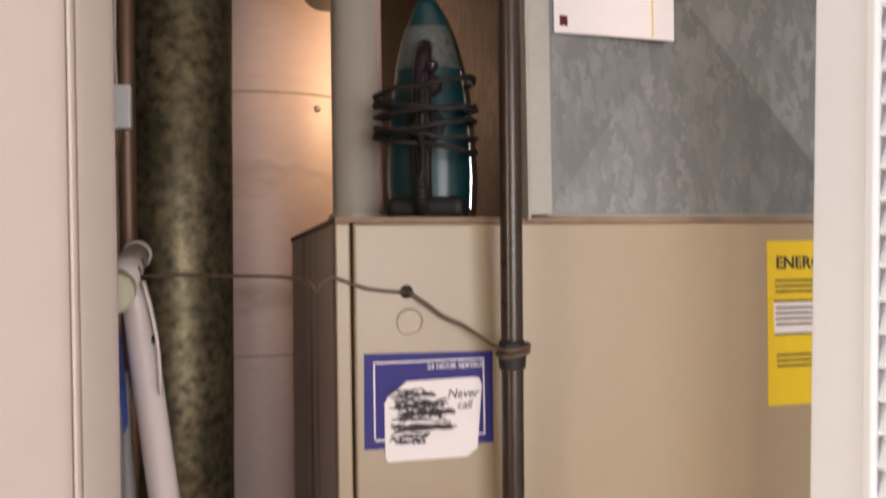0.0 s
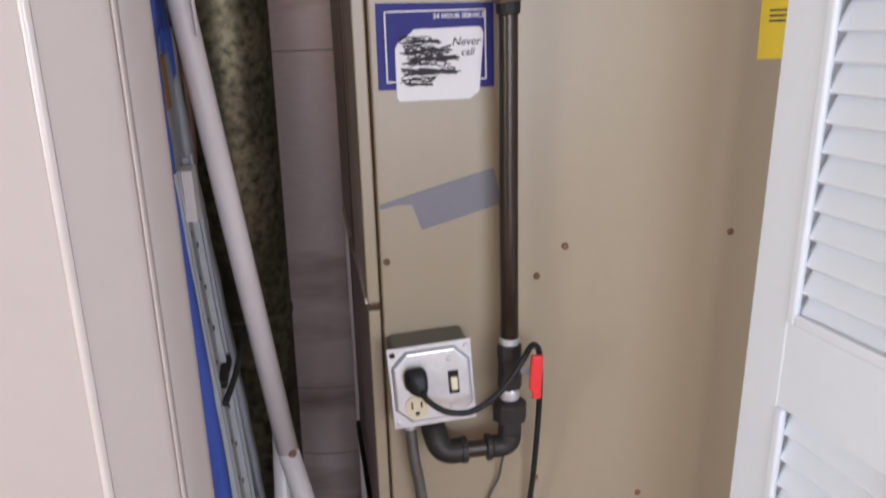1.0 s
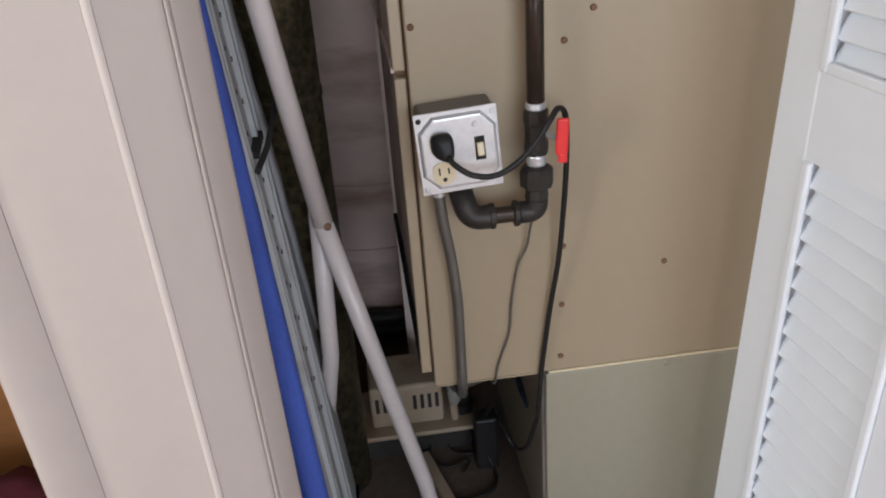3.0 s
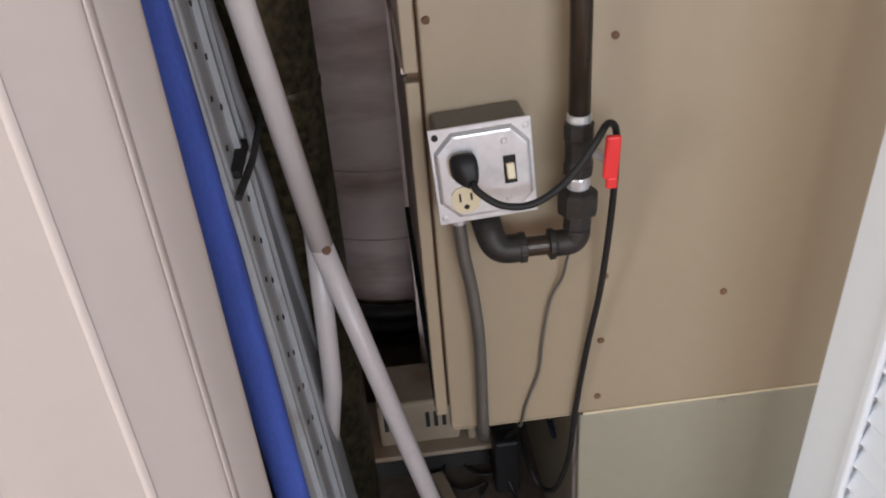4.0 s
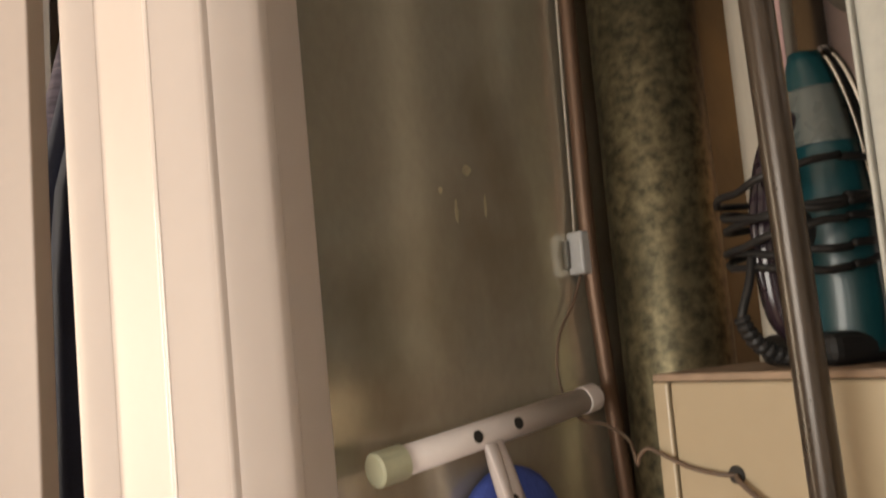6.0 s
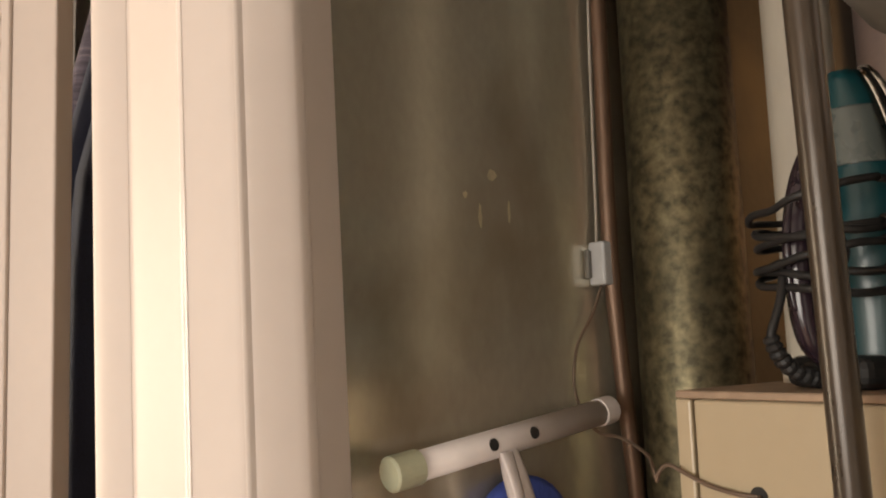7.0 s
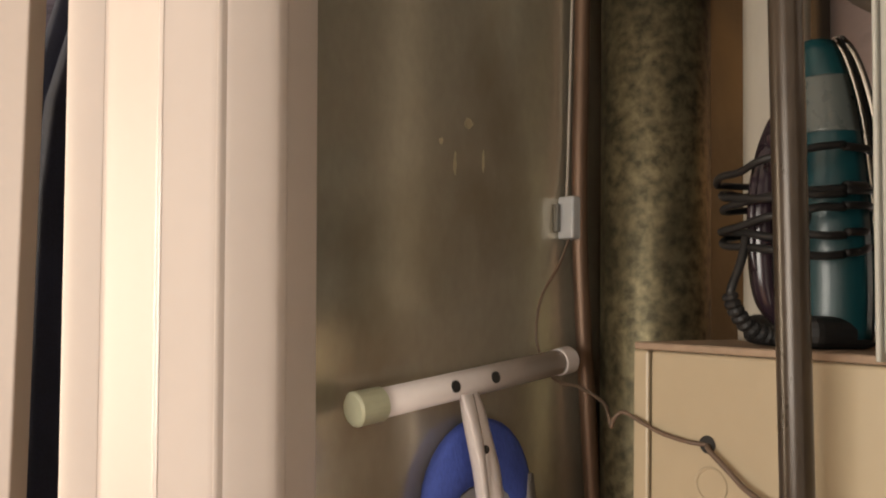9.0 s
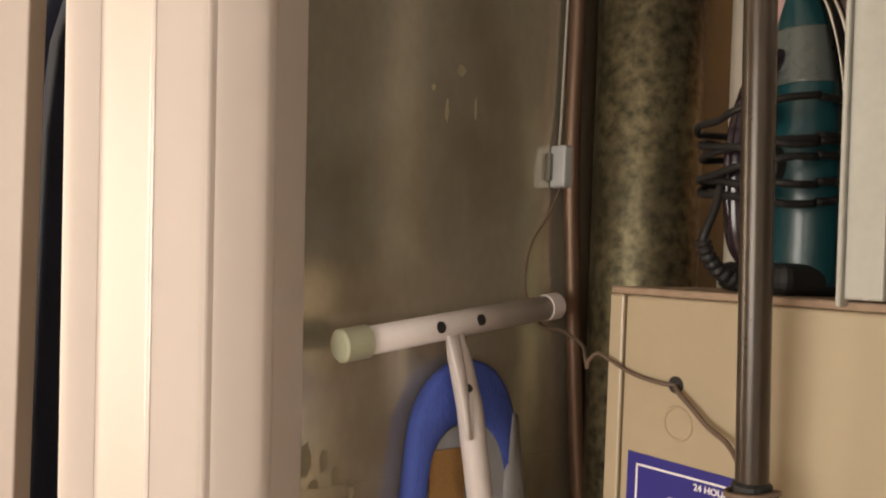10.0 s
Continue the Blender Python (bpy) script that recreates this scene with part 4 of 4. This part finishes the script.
foot = smooth(part("foot_bar", tube([foot_a, foot_b], 0.0135, 20), M["tube"], board, "cream enamelled T foot"))
part("end_cap", lathe(foot_a - ax * 0.010, ax, [(0, 0.0135), (0.002, 0.0155), (0.030, 0.0155), (0.031, 0.0138)], 24), M["cap"], foot, "pale green rubber cap")
part("end_cap", lathe(foot_b + ax * 0.006, -ax, [(0, 0.0135), (0.002, 0.0148), (0.020, 0.0148), (0.021, 0.0138)], 24), M["tube"], foot, "cream rubber cap")
side_ = Vector((0.80, -0.60, 0.08)).normalized()
for d in (0.101, 0.155):
    c = foot_a + ax * d
    s = (side_ - ax * side_.dot(ax)).normalized()
    part("bolt_hole", lathe(c + s * 0.0125, s, [(-0.001, 0.0058), (0.0013, 0.0058)], 16), M["dark"], foot)
knee = Vector((-0.110, 0.045, 0.615))
neck = Vector((-0.1790, -0.0350, 1.222))
smooth(part("leg", tube([neck + Vector((-0.006, -0.004, 0.026)), neck, Vector((-0.1735, -0.0225, 1.17)), knee + (neck - knee) * 0.5, knee], 1, 18, 0, None, [0.0085, 0.0118, 0.0135, 0.0138, 0.0138]), M["tube"], board))
smooth(part("leg", tube([knee, (-0.055, 0.075, 0.33), (-0.006, 0.098, 0.085), (-0.0005, 0.10, 0.045), (0.003, 0.102, 0.012)], 1, 18, 0, None, [0.0138, 0.0138, 0.0138, 0.0132, 0.0095]), M["tube"], board))
smooth(part("leg", tube([knee + Vector((-0.006, 0.018, 0.012)), (-0.132, 0.110, 0.36), (-0.154, 0.158, 0.22), (-0.158, 0.170, 0.17), (-0.160, 0.178, 0.13)], 1, 18, 0, None, [0.0132, 0.0132, 0.0128, 0.008, 0.006]), M["tube"], board))
part("rivet", lathe(knee + Vector((0.006, -0.0125, 0.0)), (0.4, -0.9, 0.1), [(0, 0.0055), (0.002, 0.005), (0.004, 0.002)], 14), M["rust"], board)
# the pressed tongue that holds the foot
for dy, lz in ((-0.021, 1.140),):
    tongue = bmesh.new()
    base = Vector((-0.172, -0.029 + dy, 1.242))
    tip = Vector((-0.160, -0.024 + dy * 0.45, lz))
    prev = None
    for i in range(9):
        u = i / 8
        c = base.lerp(tip, u) + Vector((0.004 * math.sin(math.pi * u), 0, 0))
        w = 0.0085 * (1 - 0.55 * u)
        ring_ = [tongue.verts.new(c + Vector((a, b, 0))) for a, b in ((0, -w), (0.0022, -w * 0.6), (0.0022, w * 0.6), (0, w), (-0.0012, 0))]
        if prev:
            for j in range(5):
                tongue.faces.new((prev[j], prev[(j + 1) % 5], ring_[(j + 1) % 5], ring_[j]))
        else:
            tongue.faces.new(ring_[::-1])
        prev = ring_
    tongue.faces.new(prev)
    smooth(part("tongue", tongue, M["tube"], board))
part("leg_hole", lathe(Vector((-0.1635, -0.0335, 1.190)), (0.8, -0.6, 0.1), [(-0.004, 0.0042), (0.002, 0.0042)], 14), M["dark"], board)
part("latch_rod", tube([(-0.168, -0.07, 0.742), (-0.160, 0.0, 0.748), (-0.150, 0.10, 0.775)], 0.004, 8), M["dark"], board, "dark latch rod")

# the board stands a little further back along the wall than its drawing
board.location.y += 0.010

# ---------------- clothes iron on the furnace ----------------
iron = thing("clothes_iron", (0.118, 0.085, 1.3), "teal steam iron standing on its heel on the furnace top", "iron")
IM = pose(0.1145, 0.070, 1.3005, 0, 0, -21) @ Matrix.Diagonal((0.87, 0.87, 0.92, 1))


def iron_half(z):
    u = min(1.0, max(0.0, z / 0.272))
    return 0.0535 * (1 - u ** 2.6) ** 0.62 * (0.94 + 0.06 * min(1, z / 0.05))


def iron_loft(name, z0, z1, y_of, mat, parent, scale=1.0, label="", k=26, n=16, power=2.4):
    """Body sections: flat towards the sole (+y), round towards the handle (-y)."""
    bm = bmesh.new()
    rings = []
    for i in range(k + 1):
        z = z0 + (z1 - z0) * i / k
        w = max(0.001, iron_half(z) * scale)
        yb, yf = y_of(z)
        ring_ = []
        for j in range(n + 1):
            a = math.pi * j / n
            c, s = math.cos(a), math.sin(a)
            ring_.append(bm.verts.new((w * math.copysign(abs(c) ** (2 / power), c), yb + (yf - yb) * abs(s) ** (2 / power), z)))
        rings.append(ring_)
    for a, b in zip(rings, rings[1:]):
        for j in range(n):
            bm.faces.new((a[j], a[j + 1], b[j + 1], b[j]))
        bm.faces.new((a[n], a[0], b[0], b[n]))
    bm.faces.new(rings[0][::-1])
    bm.faces.new(rings[-1])
    bmesh.ops.transform(bm, matrix=IM, verts=bm.verts[:])
    return smooth(part(name, bm, M[mat], parent, label))


iron_loft("soleplate", 0.006, 0.270, lambda z: (0.026, 0.020), "chrome", iron, 1.10, "chrome soleplate", n=8)
iron_loft("skirt", 0.006, 0.266, lambda z: (0.0195, 0.0135), "black", iron, 1.0, n=8)
iron_loft("trim_line", 0.006, 0.264, lambda z: (0.013, 0.0085), "chrome", iron, 1.05, "chrome trim line", n=8)
iron_loft("body", 0.008, 0.262, lambda z: (0.008, -0.034 + 0.16 * max(0, z - 0.13)), "teal", iron, 0.97)
iron_loft("water_tank", 0.178, 0.228, lambda z: (0.006, -0.0365 + 0.16 * max(0, z - 0.13)), "teal_light", iron, 1.0, "clear smoky water tank")
heel = bmesh.new()
box(-0.048, 0.048, -0.050, 0.024, 0.0, 0.026, 0.009, 3, bm=heel, m=IM)
part("heel", heel, M["black"], iron, "black heel rest")
hb = tube([IM @ Vector(p) for p in ((0, -0.038, 0.020), (0, -0.058, 0.040), (0, -0.064, 0.080), (0, -0.062, 0.130), (0, -0.050, 0.172), (0, -0.034, 0.196), (0, -0.012, 0.205))], 1, 16, 6, None,
          [0.0082 + 0.002 * math.sin(i / 36 * math.pi) for i in range(37)])
smooth(part("handle", hb, M["handle"], iron))
smooth(part("handle_strip", tube([IM @ Vector(p) for p in ((0.002, -0.0715, 0.062), (0.002, -0.0750, 0.085), (0.002, -0.0730, 0.130), (0.002, -0.061, 0.166))], 0.0035, 8, 5), M["handle"], iron, "raised black handle strip"))
part("dial", lathe(IM @ Vector((0, -0.030, 0.108)), IM.to_3x3() @ Vector((0, -1, 0)), [(0, 0.021), (0.008, 0.020), (0.010, 0.016)], 24), M["black"], iron)
cr = random.Random(3)
for zc, out_y, tilt in ((0.150, 0.060, 0.010), (0.128, 0.056, -0.006), (0.123, 0.053, 0.004), (0.105, 0.055, 0.008), (0.098, 0.050, -0.008), (0.086, 0.052, -0.010)):
    pts = []
    for i in range(17):
        a = math.tau * i / 16
        sx, sy = math.cos(a), math.sin(a)
        pts.append(IM @ Vector((0.060 * math.copysign(abs(sx) ** 0.8, sx) + cr.uniform(-0.002, 0.002), -0.030 + (out_y + cr.uniform(-0.003, 0.003)) * math.copysign(abs(sy) ** 0.9, sy),
                                zc + tilt * sx + 0.006 * sy + cr.uniform(-0.002, 0.002))))
    smooth(part("cord_winding", tube(pts, 0.0030, 8, 4), M["black"], iron, "black cord wound round the iron"))
smooth(part("knob", lathe(IM @ Vector((0.012, -0.060, 0.170)), IM.to_3x3() @ Vector((0.5, -0.4, 0.75)), [(-0.007, 0.003), (-0.005, 0.0058), (0, 0.007), (0.005, 0.0058), (0.007, 0.003)], 18), M["handle"], iron, "shiny dark plum knob"))
smooth(part("knob", lathe(IM @ Vector((0.012, -0.056, 0.149)), IM.to_3x3() @ Vector((0.5, -0.4, 0.75)), [(-0.011, 0.004), (-0.008, 0.0085), (0, 0.0112), (0.008, 0.0085), (0.011, 0.004)], 20), M["handle"], iron, "shiny dark plum knob"))
smooth(part("cord_tail", tube([IM @ Vector(p) for p in ((0.0, -0.080, 0.090), (0.004, -0.088, 0.070), (0.004, -0.098, 0.048), (0.002, -0.098, 0.040))], 0.0034, 8, 6), M["black"], iron))
rel = curve_points([IM @ Vector(p) for p in ((0.002, -0.099, 0.043), (0.002, -0.093, 0.030), (0.0, -0.080, 0.018), (0.0, -0.062, 0.010), (0.0, -0.048, 0.008))], 7)
part("strain_relief", tube(rel, 1, 12, 0, None, [(0.0062 if i % 3 else 0.0046) + 0.00004 * i for i in range(len(rel))]), M["black"], iron, "ribbed black strain relief")

# ---------------- louvered doors ----------------
louver = thing("louvered_door", (0, 0, 0), "white painted louvered bifold door panel, folded open", "door", "louvered closet doors")
DW, DH, ST, DT = 0.292, 2.03, 0.060, 0.028
for xa in (0, DW - ST):
    part("stile", box(xa, xa + ST, 0, DT, 0.012, DH, 0.0025, 2), M["door"], louver)
for za, zb in ((0.012, 0.13), (0.736, 0.830), (1.93, DH)):
    part("rail", box(ST, DW - ST, 0.0008, DT - 0.0008, za, zb), M["door"], louver)
slat_mesh = None
for za, zb in ((0.13, 0.736), (0.830, 1.93)):
    for xa in (ST, DW - ST - 0.013):
        part("moulding", box(xa, xa + 0.013, -0.004, 0.004, za, zb, 0.003, 2), M["door"], louver)
    part("moulding", box(ST + 0.013, DW - ST - 0.013, -0.004, 0.004, za, za + 0.013, 0.003, 2), M["door"], louver)
    count = int((zb - za - 0.012) / 0.0286)
    for i in range(count):
        z = zb - 0.013 - i * (zb - za - 0.034) / (count - 1)
        if slat_mesh is None:
            first = part("slat", box(ST + 0.006, DW - ST - 0.006, -0.019, 0.019, -0.003, 0.003, 0.0018, 2, m=pose(0, 0, 0, 58, 0, 0)), M["door"], louver)
            slat_mesh = first.data
            slat = first
        else:
            slat = new("slat", slat_mesh)
            slat.parent = louver
        slat.location = (0, 0.0145, z)
ua = Vector((0.12, -0.993, 0)).normalized()


def door_pose(origin, along):
    a = Vector(along).normalized()
    m = Matrix(((a.x, -a.y, 0, origin[0]), (a.y, a.x, 0, origin[1]), (0, 0, 1, 0.006), (0, 0, 0, 1)))
    return m


louver2 = copy_thing(louver, T((-0.557, -0.344, 1.2)) @ Matrix.Rotation(radians(2.2), 4, Vector((0.5, 0.86, 0))) @ T((0.557, 0.344, -1.2)) @ door_pose((-0.557 - 0.80 * DW, -0.344 - 0.60 * DW), (0.80, 0.60)))
for child in louver2.children:
    child.material_slots[0].link = "OBJECT"
    child.material_slots[0].material = M["door_beige"]
louver2["label"] = "beige painted louvered door panel of the clothes closet, half open"
louver.matrix_basis = door_pose((0.420, -0.140), ua[:2]) @ T((0, 0, 0.95)) @ pose(0, 0, 0, -2.8, 0, 0) @ T((0, 0, -0.95))

# ---------------- clothes closet next door ----------------
def garment(name, x, y, w, z0, z1, mat, label, seed):
    rg = random.Random(seed)
    bm = bmesh.new()
    n, k = 40, 10
    rings = []
    for i in range(k + 1):
        u = i / k
        z = z1 + (z0 - z1) * u
        sc = 0.55 + 0.45 * min(1, u * 3)
        rings.append([bm.verts.new((x + 0.06 * sc * math.cos(math.tau * j / n) * (1 + 0.35 * math.sin(j * 1.9 + seed) * u),
                                    y + w * sc * math.sin(math.tau * j / n) + 0.012 * math.sin(j * 2.3 + 3 * u) * u, z)) for j in range(n)])
    for a, b in zip(rings, rings[1:]):
        for j in range(n):
            bm.faces.new((a[j], a[(j + 1) % n], b[(j + 1) % n], b[j]))
    bm.faces.new(rings[0])
    bm.faces.new(rings[-1][::-1])
    g_ = thing(name, (x, y, z0), label, "clothes", "hanging clothes")
    smooth(part("cloth", bm, M[mat], g_))
    hk = part("hanger_hook", tube([(x, y, z1 - 0.004), (x, y, z1 + 0.05), (x, y + 0.012, z1 + 0.062), (x, y + 0.02, z1 + 0.05)], 0.002, 6, 4), M["steel"], g_)
    return g_


M["plaid"] = surface("plaid_cloth", (0.10, 0.085, 0.11), 0.9, 0, 0.6, 30, 90, 0.3, (0.25, 0.20, 0.22), 0.56, 40, (0.2, 0.2, 3))
garment("hanging_shirt", -0.86, -0.09, 0.20, 0.75, 1.95, "navy", "dark navy shirt hanging in the clothes closet", 1)
garment("hanging_shirt", -0.98, -0.09, 0.20, 0.70, 1.95, "plaid", "dark plaid shirt hanging in the clothes closet", 2)
garment("hanging_shirt", -1.20, -0.02, 0.16, 0.80, 1.95, "maroon", "dark red shirt hanging in the clothes closet", 3)
garment("hanging_shirt", -0.73, -0.09, 0.20, 0.72, 1.95, "navy", "dark navy shirt hanging in the clothes closet", 4)
rod = part("closet_rod", tube([(-1.60, -0.06, 1.985), (-0.302, -0.06, 1.985)], 0.016, 16), M["wood"])
tagged(rod, "wooden closet rod carrying hanging clothes", "rod")
chest = thing("wooden_chest", (-0.72, 0.33, 0), "low orange wooden chest in the clothes closet", "chest")
part("chest_body", box(-1.02, -0.42, 0.18, 0.52, 0.0, 0.36, 0.005, 2), M["wood"], chest)
part("chest_lid", box(-1.03, -0.41, 0.17, 0.53, 0.362, 0.385, 0.005, 2), M["wood"], chest)
bag = thing("cloth_bag", (-0.62, 0.05, 0), "dark maroon cloth bag on the closet floor", "bag")
bb = bmesh.new()
bmesh.ops.create_icosphere(bb, subdivisions=4, radius=1)
for v in bb.verts:
    d = 1 + 0.10 * noise.noise(v.co * 3.0) + 0.05 * noise.noise(v.co * 9.0)
    v.co = Vector((-0.62 + 0.17 * v.co.x * d, 0.02 + 0.13 * v.co.y * d, max(0.0, 0.12 + 0.15 * v.co.z * d)))
smooth(part("bag_body", bb, M["maroon"], bag))

# the metal wall's old scuffs, paint flecks and seam
for i, (yy, zz, ry, rz) in enumerate(((0.0, 1.517, 0.006, 0.006), (-0.037, 1.493, 0.003, 0.004), (-0.018, 1.472, 0.0022, 0.014), (0.022, 1.479, 0.0018, 0.013),
                                      (-0.170, 1.125, 0.008, 0.016), (-0.150, 1.120, 0.005, 0.012), (-0.136, 1.105, 0.004, 0.009), (-0.160, 1.100, 0.006, 0.006), (-0.118, 1.09, 0.004, 0.01))):
    fl = bmesh.new()
    wf = random.Random(i)
    ringv = [fl.verts.new((-0.2222, yy + ry * math.cos(math.tau * j / 14) * wf.uniform(0.7, 1.2), zz + rz * math.sin(math.tau * j / 14) * wf.uniform(0.7, 1.2))) for j in range(14)]
    fl.faces.new(ringv)
    fl2 = bmesh.ops.extrude_face_region(fl, geom=fl.faces[:])
    bmesh.ops.translate(fl, vec=(0.0003, 0, 0), verts=[v for v in fl2["geom"] if isinstance(v, bmesh.types.BMVert)])
    part("paint_fleck", fl, M["fleck"], wall_west)
part("sheet_seam", box(-0.2224, -0.2212, -0.20, 0.305, 1.0925, 1.0965), M["sheet"], wall_west)
